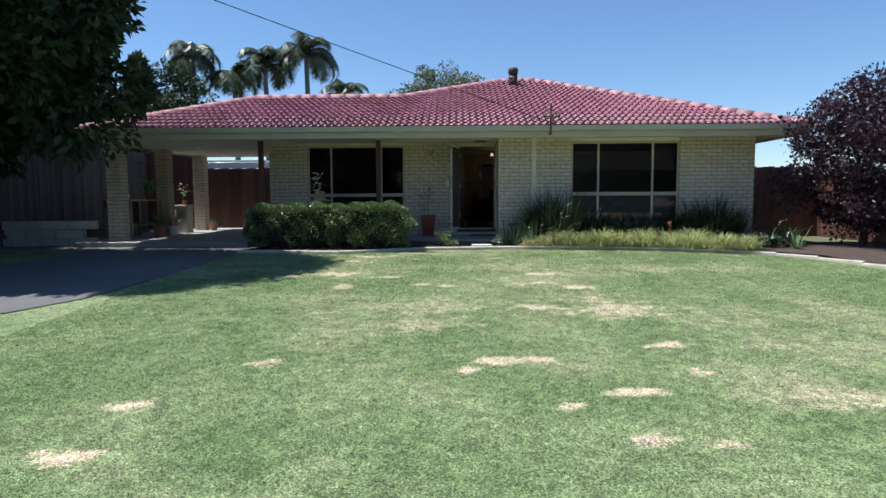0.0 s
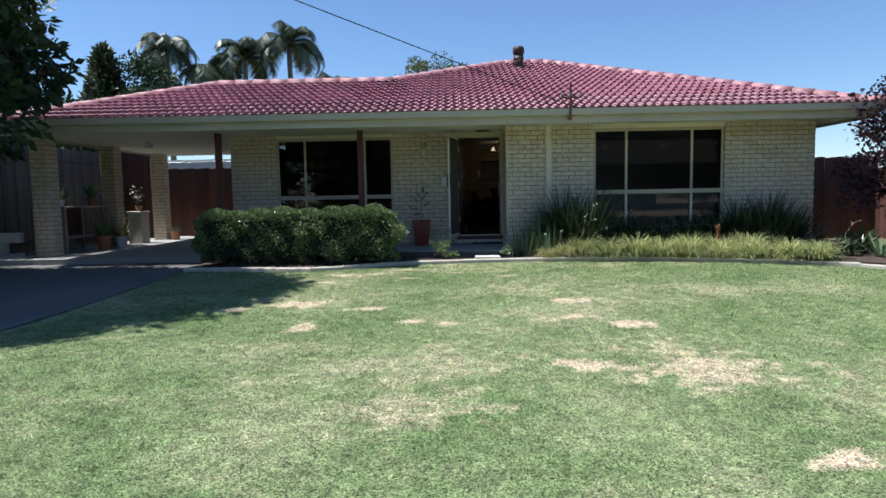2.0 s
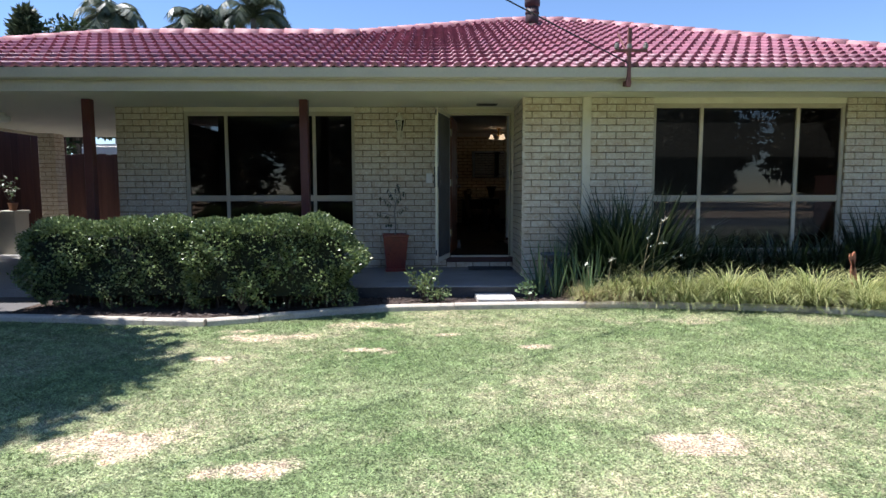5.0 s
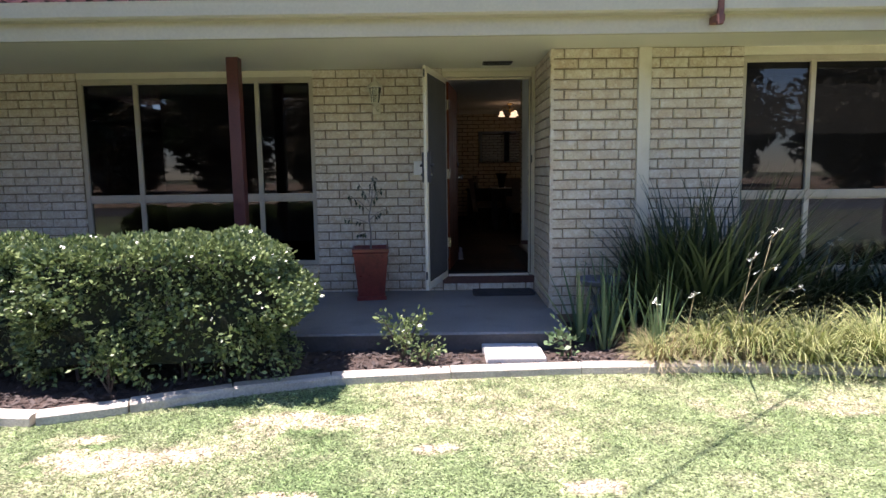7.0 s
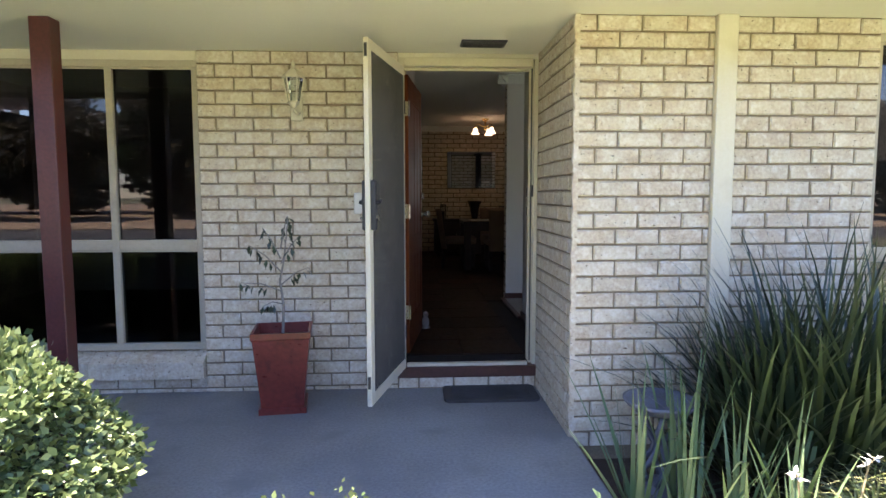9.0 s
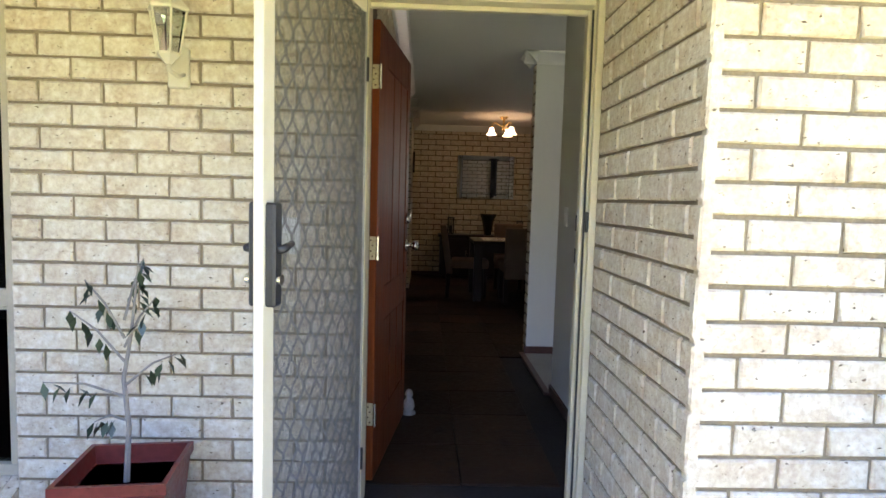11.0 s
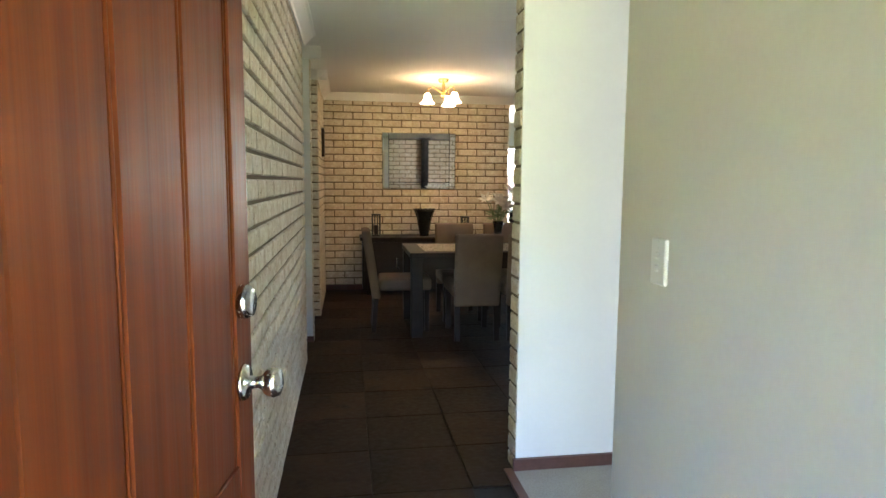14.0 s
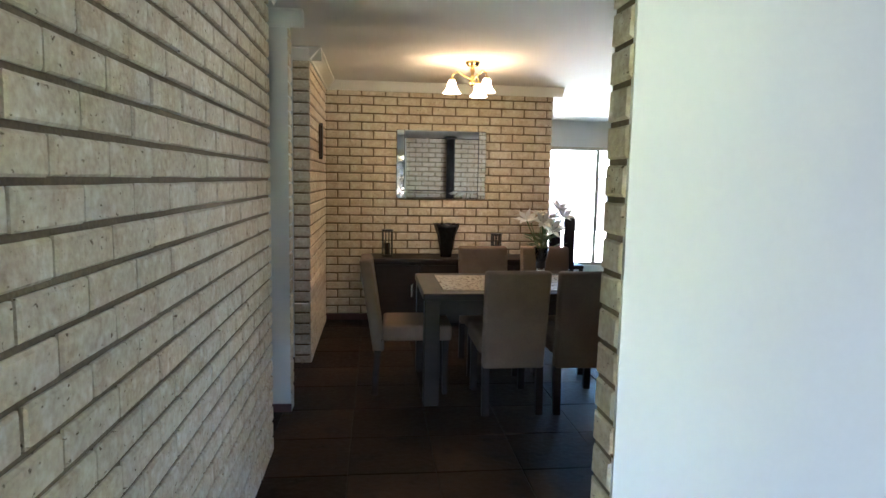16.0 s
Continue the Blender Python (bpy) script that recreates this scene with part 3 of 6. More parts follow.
# soffit, fascia, gutter
EY, EZ, EX0, EX1 = 13.35, 2.45, -8.25, 7.5
setting("soffit", bb(EX0 + 0.1, EX1 - 0.1, EY + 0.1, DOOR_Y + 0.25, SOFF, SOFF + 0.03), SOFFIT, "pale cream flat eave and porch ceiling")
setting("carport_ceiling", bb(EX0 + 0.1, -4.56, DOOR_Y + 0.25, 19.9, SOFF, SOFF + 0.03), SOFFIT, "pale cream carport ceiling")
setting("soffit_east", bb(6.81, EX1 - 0.1, DOOR_Y + 0.25, 24, SOFF, SOFF + 0.03), SOFFIT, "pale cream flat eave")
setting("fascia", bb(EX0 + 0.06, EX1 - 0.06, EY + 0.06, EY + 0.10, SOFF - 0.05, EZ - 0.03, 0.004), FASCIA, "cream painted fascia board")
setting("fascia_east", bb(EX1 - 0.10, EX1 - 0.06, EY + 0.10, 24, SOFF - 0.05, EZ - 0.03, 0.004), FASCIA, "cream painted fascia board")
setting("fascia_west", bb(EX0 + 0.06, EX0 + 0.10, EY + 0.10, 19.9, SOFF - 0.05, EZ - 0.03, 0.004), FASCIA, "cream painted fascia board")
GUT = [(EY + 0.058, EZ - 0.115), (EY - 0.03, EZ - 0.115), (EY - 0.05, EZ - 0.10), (EY - 0.06, EZ - 0.02), (EY - 0.066, EZ), (EY - 0.05, EZ), (EY - 0.04, EZ - 0.095), (EY + 0.058, EZ - 0.10)]
setting("gutter", prism(GUT, "x", EX0, EX1), FASCIA, "cream metal roof gutter")
setting("gutter_east", bb(EX1 - 0.058, EX1 + 0.05, EY + 0.02, 24, EZ - 0.115, EZ, 0.01), FASCIA, "cream metal roof gutter")
# the lower roof wing behind the east corner
setting("soffit_wing", bb(6.81, 7.35, 18.6, 21.0, 2.0, 2.05), SOFFIT, "pale cream eave of a rear wing")
setting("fascia_wing", bb(6.81, 7.38, 18.55, 18.6, 1.98, 2.2, 0.004), FASCIA, "cream fascia of a rear wing")

# roof deck under the tiles
SL = 0.365
LZ, LY = EZ + SL * (16.4 - EY), 16.4
AZ, AY = EZ + SL * (18.5 - EY), 18.5
RV = [(EX0, EY, EZ), (EX1, EY, EZ), (2.35, AY, AZ), (1.35, AY, AZ), (-1.3, LY, LZ), (-5.2, LY, LZ), (EX0, 19.45, EZ), (-1.3, 19.45, EZ), (EX1, 27.0, EZ), (-3.8, 27.0, EZ)]
bm = bmesh.new()
vs = [bm.verts.new((x, y, z - 0.01)) for x, y, z in RV]
for f in ((0, 1, 2, 3, 4, 5), (0, 5, 6), (1, 8, 2), (6, 5, 4, 7), (2, 8, 9, 3), (3, 9, 7, 4)):
    bm.faces.new([vs[i] for i in f])
roof = setting("roof", bm, DECK, "hipped roof of red glazed concrete tiles")

# ---- inside shell ----
wall_box("floor_lounge", 1.22, 6.6, WALL_Y + 0.22, DOOR_Y + 0.1, FL - 0.12, FL - 0.012, GROUT, "dark tile bed floor")
wall_box("floor", -4.4, 6.6, DOOR_Y + 0.1, 26.0, FL - 0.12, FL - 0.012, GROUT, "dark tile bed floor")
wall_box("lounge_carpet", 1.19, 6.6, 15.3, 17.7, FL - 0.012, FL + 0.004, CARPET, "light grey cut pile carpet")
wall_box("lounge_carpet_front", 1.30, 6.6, WALL_Y + 0.22, 15.3, FL - 0.012, FL + 0.004, CARPET, "light grey cut pile carpet")
wall_box("carpet_strip", 1.15, 1.19, 16.63, 17.7, FL - 0.012, FL + 0.008, SKIRT, "dark floor strip at the carpet edge")
setting("ceiling", bb(-4.4, 6.6, DOOR_Y + 0.22, 26.0, CEIL, CEIL + 0.04), CEILING, "white plasterboard ceiling")
setting("ceiling_lounge_front", bb(1.22, 6.6, WALL_Y + 0.22, DOOR_Y + 0.22, CEIL, CEIL + 0.04), CEILING, "white plasterboard ceiling")
wall_box("wall_over_front_east", 1.0, 6.81, WALL_Y + 0.03, WALL_Y + 0.22, SOFF + 0.03, CEIL + 0.04, PLASTER, "plain wall above the eave")
wall_box("wall_over_front_west", -4.56, 1.0, DOOR_Y + 0.03, DOOR_Y + 0.22, SOFF + 0.03, CEIL + 0.04, PLASTER, "plain wall above the eave")
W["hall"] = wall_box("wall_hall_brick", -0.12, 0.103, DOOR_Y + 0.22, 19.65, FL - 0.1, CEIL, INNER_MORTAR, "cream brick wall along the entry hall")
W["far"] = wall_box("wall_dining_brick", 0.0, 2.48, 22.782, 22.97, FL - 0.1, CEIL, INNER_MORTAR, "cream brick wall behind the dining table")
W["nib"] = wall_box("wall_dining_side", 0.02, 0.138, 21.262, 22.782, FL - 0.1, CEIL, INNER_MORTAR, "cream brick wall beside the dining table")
wall_box("wall_passage_white", -4.36, 0.02, 20.21, 20.33, FL - 0.1, CEIL, PLASTER, "white plastered wall at the passage")
W["revend"] = wall_box("wall_passage_end", 0.02, 0.128, 20.212, 20.328, FL - 0.1, CEIL, PLASTER, "white plastered end of the passage wall")
wall_box("wall_passage_back", -4.36, 0.02, 21.4, 21.52, FL - 0.1, CEIL, PLASTER, "white plastered wall in the passage")
wall_box("wall_entry_grey", 1.195, 1.30, DOOR_Y + 0.16, 16.63, FL - 0.1, CEIL, GREY_WALL, "light grey painted wall beside the entry")
wall_box("wall_entry_fill", 1.006, 1.30, DOOR_Y + 0.1, DOOR_Y + 0.16, FL - 0.1, CEIL, GREY_WALL, "light grey painted wall beside the door")
wall_box("wall_lounge_white", 1.205, 6.6, 17.69, 17.705, FL - 0.1, CEIL, PLASTER, "white plastered lounge wall")
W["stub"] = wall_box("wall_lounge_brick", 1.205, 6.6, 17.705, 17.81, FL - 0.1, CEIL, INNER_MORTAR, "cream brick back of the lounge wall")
wall_box("skirting_lounge", 1.19, 4.0, 17.672, 17.69, FL, FL + 0.06, SKIRT, "dark timber skirting")
wall_box("skirting_grey", 1.18, 1.195, DOOR_Y + 0.26, 16.64, FL, FL + 0.06, SKIRT, "dark timber skirting")
wall_box("skirting_far", 0.138, 2.48, 22.75, 22.768, FL, FL + 0.06, SKIRT, "dark timber skirting")
wall_box("skirting_passage", -1.0, 0.135, 20.195, 20.21, FL, FL + 0.05, SKIRT, "dark timber skirting")

COV = [(0, 0), (0, -0.09), (0.012, -0.09), (0.02, -0.075), (0.05, -0.045), (0.075, -0.02), (0.09, -0.012), (0.09, 0)]


def cornice(name, axis, sign, at, a, b):
    """A coved ceiling moulding along a wall face."""
    o = [(at + sign * u, CEIL + v) for u, v in COV]
    setting(name, prism(o, "x" if axis == "y" else "y", a, b), WHITE, "white coved plaster cornice")


cornice("cornice_hall", "x", 1, 0.115, DOOR_Y + 0.22, 19.74)
cornice("cornice_passage", "y", -1, 20.21, -1.0, 0.225)
cornice("cornice_nib_front", "y", -1, 21.25, 0.02, 0.24)
cornice("cornice_nib", "x", 1, 0.15, 21.16, 22.77)
cornice("cornice_far", "y", -1, 22.77, 0.15, 2.58)
cornice("cornice_lounge", "y", -1, 17.69, 1.10, 6.6)
cornice("cornice_stub", "x", -1, 1.197, 17.6, 17.9)
cornice("cornice_grey", "x", 1, 1.30, DOOR_Y + 0.3, 16.63)


# ---- windows and doors ----
def window(name, x0, x1, y, z0, z1, bars, rail, label, glass=GLASS):
    """A painted frame with upright bars and one rail, panes between. The frame's front stands at y."""
    t = tagged(new(name), label, "window", "", "structure")
    d = 0.07
    w = 0.045
    part("frame_head", bb(x0, x1, y, y + d, z1 - w, z1, 0.003), WINDOW_PAINT, t)
    part("frame_sill", bb(x0, x1, y, y + d, z0, z0 + w, 0.003), WINDOW_PAINT, t)
    part("frame_jamb", bb(x0, x0 + w, y + 0.002, y + d, z0 + w, z1 - w, 0.003), WINDOW_PAINT, t)
    part("frame_jamb", bb(x1 - w, x1, y + 0.002, y + d, z0 + w, z1 - w, 0.003), WINDOW_PAINT, t)
    xs = [x0 + w] + [v for b in bars for v in (b - w / 2, b + w / 2)] + [x1 - w]
    for b in bars:
        part("mullion", bb(b - w / 2, b + w / 2, y + 0.004, y + d, z0 + w, z1 - w, 0.003), WINDOW_PAINT, t)
    for i in range(0, len(xs), 2):
        if rail:
            part("transom", bb(xs[i], xs[i + 1], y + 0.006, y + d, rail - 0.04, rail + 0.03, 0.003), WINDOW_PAINT, t)
        for lo, hi in (((z0 + w, rail - 0.04), (rail + 0.03, z1 - w)) if rail else ((z0 + w, z1 - w),)):
            pane = part("pane", bb(xs[i] - 0.004, xs[i + 1] + 0.004, y + 0.03, y + 0.036, lo - 0.004, hi + 0.004), glass, t)
            pane.visible_shadow = False
            part("bead", bb(xs[i], xs[i + 1], y + 0.018, y + 0.03, hi - 0.012, hi), WINDOW_PAINT, t)
    return t


window("window_1", -3.62, -1.235, DOOR_Y + 0.03, 0.285, 2.2, (-3.04, -1.81), 1.0, "dark glazed cream framed picture window over the porch")
window("window_2", 2.66, 5.12, WALL_Y + 0.04, 0.30, 2.19, (3.285, 4.52), 1.0, "dark glazed cream framed picture window beside the garden bed")
window("window_3", 2.8, 5.6, 26.03, 0.3, 2.2, (4.2,), 0, "bright rear sliding window", CLEAR)
# sloping brick-on-edge sill under the porch window
t = tagged(new("window_sill"), "sloping grey brick sill under the porch window", "sill", "", "structure")
x = -3.62
while x < -1.25:
    part("sill_brick", prism([(DOOR_Y + 0.1, 0.285), (DOOR_Y - 0.055, 0.215), (DOOR_Y - 0.055, 0.105), (DOOR_Y + 0.1, 0.105)], "x", x, min(x + 0.083, -1.24)), BRICK, t)
    x += 0.086
wall_box("wall_west_room_back", -4.36, -0.12, 18.6, 18.7, FL, CEIL, GREY_WALL, "grey painted back wall of the front room")

# door frame
t = tagged(new("door_frame"), "cream painted metal door frame", "door frame", "", "structure")
part("jamb", bb(0.07, 0.108, DOOR_Y - 0.012, DOOR_Y + 0.165, 0.10, 2.226, 0.004), JAMB, t)
part("jamb", bb(0.964, 1.009, DOOR_Y + 0.052, DOOR_Y + 0.10, 0.10, 2.226, 0.004), JAMB, t)
part("jamb_lip", bb(0.981, 1.009, DOOR_Y + 0.018, DOOR_Y + 0.0515, 0.10, 2.226, 0.003), JAMB, t)
part("seal", bb(0.9645, 0.972, DOOR_Y + 0.045, DOOR_Y + 0.0515, 0.17, 2.17), BLACK, t, "black rubber seal")
part("head", bb(0.108, 0.964, DOOR_Y - 0.01, DOOR_Y + 0.14, 2.17, 2.226, 0.004), JAMB, t)
part("stop", bb(0.95, 0.964, DOOR_Y + 0.05, DOOR_Y + 0.098, 0.17, 2.17, 0.003), JAMB, t)
part("head_stop", bb(0.108, 0.95, DOOR_Y + 0.05, DOOR_Y + 0.08, 2.152, 2.17, 0.003), JAMB, t)
part("threshold", bb(0.05, 1.004, DOOR_Y - 0.03, DOOR_Y + 0.16, 0.076, 0.15, 0.006), SKIRT, t, "dark timber threshold")
part("sill_track", bb(0.115, 0.945, DOOR_Y - 0.01, DOOR_Y + 0.03, 0.15, 0.172, 0.003), CREAM, t)
part("strike_plate", bb(0.968, 0.9809, DOOR_Y + 0.024, DOOR_Y + 0.044, 1.31, 1.39, 0.002), BLACK, t, "black lock strike plate")
part("strike_plate", bb(0.947, 0.9519, DOOR_Y + 0.088, DOOR_Y + 0.0995, 1.18, 1.24, 0.001), BLACK, t, "dark strike plate")
part("strike_plate", bb(0.947, 0.9519, DOOR_Y + 0.088, DOOR_Y + 0.0995, 1.31, 1.375, 0.001), BLACK, t, "dark strike plate")

HINGE = surface("pale_brass", (0.55, 0.47, 0.3), (0.62, 0.54, 0.36), 6, 100, 0.4, 0.05, metal=0.6)
# timber front door, open inwards; local x runs along the leaf from the hinge
D = thing("front_door", (0.113, DOOR_Y + 0.25, FL + 0.008), "open red-brown mahogany front door with vertical grooves", "door", "", 82.6)
DW, DH = 0.85, 1.985
part("stile", bb(0.0, 0.185, -0.02, 0.02, 0, DH, 0.003), MAHOGANY, D)
part("stile", bb(0.762, DW, -0.02, 0.02, 0, DH, 0.003), MAHOGANY, D)
for nm, z0, z1 in (("bottom_rail", 0.0, 0.24), ("lock_rail", 0.68, 0.84), ("top_rail", DH - 0.16, DH)):
    part(nm, bb(0.1855, 0.7615, -0.0195, 0.0195, z0, z1, 0.003), MAHOGANY, D)
for z0, z1 in ((0.2405, 0.6795), (0.8405, DH - 0.1605)):
    for i in range(3):
        a = 0.189 + i * 0.1905
        part("board", bb(a, a + 0.176, -0.0165, 0.0165, z0, z1, 0.004), MAHOGANY, D)
        part("bead", tube([(a + 0.183, -0.0135, z0), (a + 0.183, -0.0135, z1)], 0.003, 6), MAHOGANY, D, "", True)
part("panel_core", bb(0.186, 0.761, -0.008, 0.008, 0.24, DH - 0.16), MAHOGANY, D)
for z in (0.25, 0.98, 1.7):
    h = part("hinge", bb(-0.003, 0.0, -0.017, 0.017, z, z + 0.1, 0.001), HINGE, D, "brass butt hinge")
    part("hinge_pin", tube([(-0.008, -0.026, z), (-0.008, -0.026, z + 0.1)], 0.006, 8), CHROME, h)
    for k in range(4):
        part("screw", tube([(-0.0055, -0.004 + 0.008 * (k % 2), z + 0.015 + k * 0.023), (-0.0035, -0.004 + 0.008 * (k % 2), z + 0.015 + k * 0.023)], 0.004, 6), SKIRT, h)
kx, kz = DW - 0.06, 0.985
for s in (-1, 1):
    m = Matrix.Translation((kx, s * 0.02, kz)) @ Matrix.Rotation(radians(90 * -s), 4, 'X')
    if s > 0:
        m = m @ Matrix.Diagonal((1, 1, 0.6, 1))
    bm = lathe([(0.034, 0), (0.034, 0.004), (0.03, 0.01), (0.012, 0.012), (0.011, 0.03), (0.014, 0.036), (0.025, 0.044), (0.028, 0.056), (0.024, 0.068), (0.012, 0.072)], 20)
    bm.transform(m)
    part("knob", bm, CHROME, D, "brushed steel round knob", True)
    m = Matrix.Translation((kx, s * 0.02, kz + 0.15)) @ Matrix.Rotation(radians(90 * -s), 4, 'X')
    bm = lathe([(0.031, 0), (0.031, 0.012), (0.026, 0.022), (0.02, 0.024)], 20)
    bm.transform(m)
    part("deadbolt", bm, CHROME, D, "brushed steel deadbolt", True)

# security screen door, open outwards
GRILLE = surface("grille_paint", (0.27, 0.26, 0.24), (0.33, 0.32, 0.295), 3, 60, 0.45, 0.03)
S = thing("security_door", (0.098, DOOR_Y - 0.03, 0.155), "open cream framed security screen door with diamond grille", "screen door", "", -103.5)
SW, SH = 0.80, 2.0
part("stile", bb(0.006, 0.022, -0.011, 0.011, 0, SH, 0.003), GRILLE, S, "grey hinge stile")
part("stile", bb(SW - 0.062, SW, -0.014, 0.014, 0, SH, 0.003), CREAM, S)
part("rail", bb(0.0221, SW - 0.0621, -0.0138, 0.0138, 0, 0.065, 0.003), CREAM, S)
part("rail", bb(0.0221, SW - 0.0621, -0.0138, 0.0138, SH - 0.055, SH, 0.003), CREAM, S)
# grille of bent bars that touch at their bends
cw, ch = 0.0445, 0.0555
bm = bmesh.new()
n = int((SW - 0.084) / cw)
cw = (SW - 0.084) / n
rows_n = int((SH - 0.12) / ch)
ch = (SH - 0.12) / rows_n
for i in range(n):
    pts = []
    for j in range(rows_n + 1):
        out = ((i + j) % 2)
        x0 = 0.022 + (i + out) * cw
        zc = 0.065 + j * ch
        pts += [(x0 + (0.003 if not out else -0.003), 0.0, max(zc - ch * 0.19, 0.06)), (x0 + (0.003 if not out else -0.003), 0.0, min(zc + ch * 0.19, SH - 0.05))]
    tube(pts, 0.0036, 5, bm)
part("grille", bm, GRILLE, S, "grey diamond security grille")
# fly mesh: fine upright wires
WIRE = surface("mesh_wire", (0.05, 0.046, 0.042), (0.065, 0.06, 0.055), 4, 60, 0.6, 0.0)
wires = []
x = 0.023
while x < SW - 0.063:
    for a, b in (((x, 0.00772), (x, 0.008)), ((x + 0.00012, 0.008), (x + 0.00012, 0.00772)), ((x, 0.008), (x + 0.00012, 0.008)), ((x + 0.00012, 0.00772), (x, 0.00772))):
        wires += [(a[0], a[1], 0.065), (b[0], b[1], 0.065), (b[0], b[1], SH - 0.055), (a[0], a[1], SH - 0.055)]
    x += 0.0012
part("fly_mesh", mesh_from("fly_mesh", wires, 4, WIRE), WIRE, S, "fine dark fly mesh")
lk = part("lock", bb(SW - 0.058, SW - 0.014, -0.036, 0.04, 0.98, 1.25, 0.006), BLACK, S, "black lever lock")
for s in (-1, 1):
    part("lever", tube([(SW - 0.036, s * 0.036, 1.13), (SW - 0.036, s * 0.05, 1.13), (SW - 0.05, s * 0.05, 1.132), (SW - 0.098, s * 0.048, 1.142)], [0.012, 0.011, 0.012, 0.008], 10), BLACK, lk, "", True)
    part("cylinder", tube([(SW - 0.036, s * 0.03, 1.05), (SW - 0.036, s * 0.05, 1.05)], 0.014, 12), CHROME, lk)
for z in (0.2, 1.7):
    part("hinge", bb(-0.006, 0.0, -0.016, 0.016, z, z + 0.09, 0.002), BLACK, S, "black hinge")
part("closer", tube([(0.02, -0.03, SH - 0.03), (0.3, -0.035, SH - 0.03)], 0.014, 10), BLACK, S, "black door closer tube")
for z in (0.1, 1.9):
    part("catch", bb(SW - 0.001, SW + 0.004, -0.008, 0.008, z, z + 0.07, 0.001), BLACK, S)
# ---- porch and facade things ----
def post(x, y):
    t = thing("porch_post", (x, y, 0.0), "square dark red-brown painted timber porch post", "post", "porch posts")
    part("shaft", bb(-0.053, 0.053, -0.053, 0.053, 0.0, SOFF, 0.004), POST, t)
    part("shoe", bb(-0.058, 0.058, -0.058, 0.058, 0.0, 0.05, 0.003), POST, t)
    return t


post(-1.79, 14.41)
post(-4.53, 14.36)

t = thing("wall_lantern", (-0.595, DOOR_Y, 1.83), "cream six-sided carriage lantern on the brick wall", "lantern")
part("backplate", bb(-0.04, 0.04, -0.018, 0.004, -0.02, 0.13, 0.006), CREAM, t)
part("arm", tube([(0.02, -0.012, 0.03), (0.02, -0.06, 0.015), (0.0, -0.1, 0.03), (0, -0.1, 0.06)], 0.009, 8), CREAM, t, "", True)
part("base", lathe([(0.012, 0.05), (0.03, 0.07), (0.042, 0.082), (0.042, 0.09)], 6, None, (0, -0.1, 0)), CREAM, t)
for k in range(6):
    a = k * math.pi / 3
    part("bar", tube([(0.041 * math.cos(a), -0.1 + 0.041 * math.sin(a), 0.09), (0.066 * math.cos(a), -0.1 + 0.066 * math.sin(a), 0.235)], 0.0045, 4), CREAM, t)
part("glass", lathe([(0.037, 0.091), (0.061, 0.234)], 6, None, (0, -0.1, 0)), CLEAR, t, "clear lantern panes")
part("roof", lathe([(0.074, 0.235), (0.074, 0.245), (0.05, 0.27), (0.028, 0.292), (0.012, 0.3), (0.01, 0.315), (0.013, 0.325), (0.006, 0.345), (0.001, 0.35)], 6, None, (0, -0.1, 0)), CREAM, t)

t = thing("doorbell_plate", (-0.186, DOOR_Y - 0.001, 1.20), "white plastic doorbell plate on the brick wall", "doorbell")
part("plate", bb(-0.045, 0.045, -0.022, 0.004, 0, 0.14, 0.006), WHITE, t)
part("button", bb(-0.012, 0.012, -0.027, -0.021, 0.055, 0.085, 0.003), WHITE, t)

t = thing("eave_vent", (0.6, 14.82, SOFF - 0.012), "dark rectangular vent grille in the porch ceiling", "vent")
part("vent_frame", bb(-0.14, 0.14, -0.075, 0.075, 0, 0.014, 0.003), BLACK, t)
for k in range(7):
    part("slat", bb(-0.125, 0.125, -0.064 + k * 0.019, -0.054 + k * 0.019, -0.005, 0.001), BLACK, t)

t = thing("door_mat", (0.665, 14.915, 0.0), "dark ribbed rubber door mat with rounded corners", "mat")
out = [(sx * 0.26 + 0.05 * math.cos(a), sy * 0.11 + 0.05 * math.sin(a)) for sx, sy, a0 in ((1, 1, 0), (-1, 1, 90), (-1, -1, 180), (1, -1, 270)) for a in np.radians(np.linspace(a0, a0 + 90, 6))]
part("base", prism(out, "z", 0.001, 0.018), RUBBER, t)
for k in range(9):
    part("rib", bb(-0.26, 0.26, -0.11 + k * 0.028, -0.098 + k * 0.028, 0.018, 0.022, 0.001), RUBBER, t)

# glazed pot with a sapling
t = thing("plant_pot", (-0.655, 14.76, 0.0), "tall square red glazed pot standing on the porch", "pot", "", 7.0)
q = 2 ** 0.5 / 2 * 0.91
part("body", lathe([(0.31 * q, 0.0), (0.31 * q, 0.035), (0.275 * q, 0.04), (0.365 * q, 0.46), (0.385 * q, 0.47), (0.385 * q, 0.505), (0.35 * q, 0.505), (0.34 * q, 0.44)], 4, None, (0, 0, 0), True), POT, t)
part("soil", bb(-0.148, 0.148, -0.148, 0.148, 0.42, 0.44), MULCH, t, "dark potting soil")
rng = random.Random(4)


def leaf_quad(out, p, d, w, ln, up=Vector((0, 0, 1))):
    """A pointed folded leaf from p along d, as four triangles' worth of corners in quads."""
    d = d.normalized()
    s = d.cross(up)
    s = s.normalized() if s.length > 1e-3 else Vector((1, 0, 0))
    nrm = s.cross(d)
    a, b, c = p, p + d * ln * 0.5 + nrm * ln * 0.08, p + d * ln - nrm * ln * 0.05
    out.extend((a, b - s * w / 2, c, b + s * w / 2))


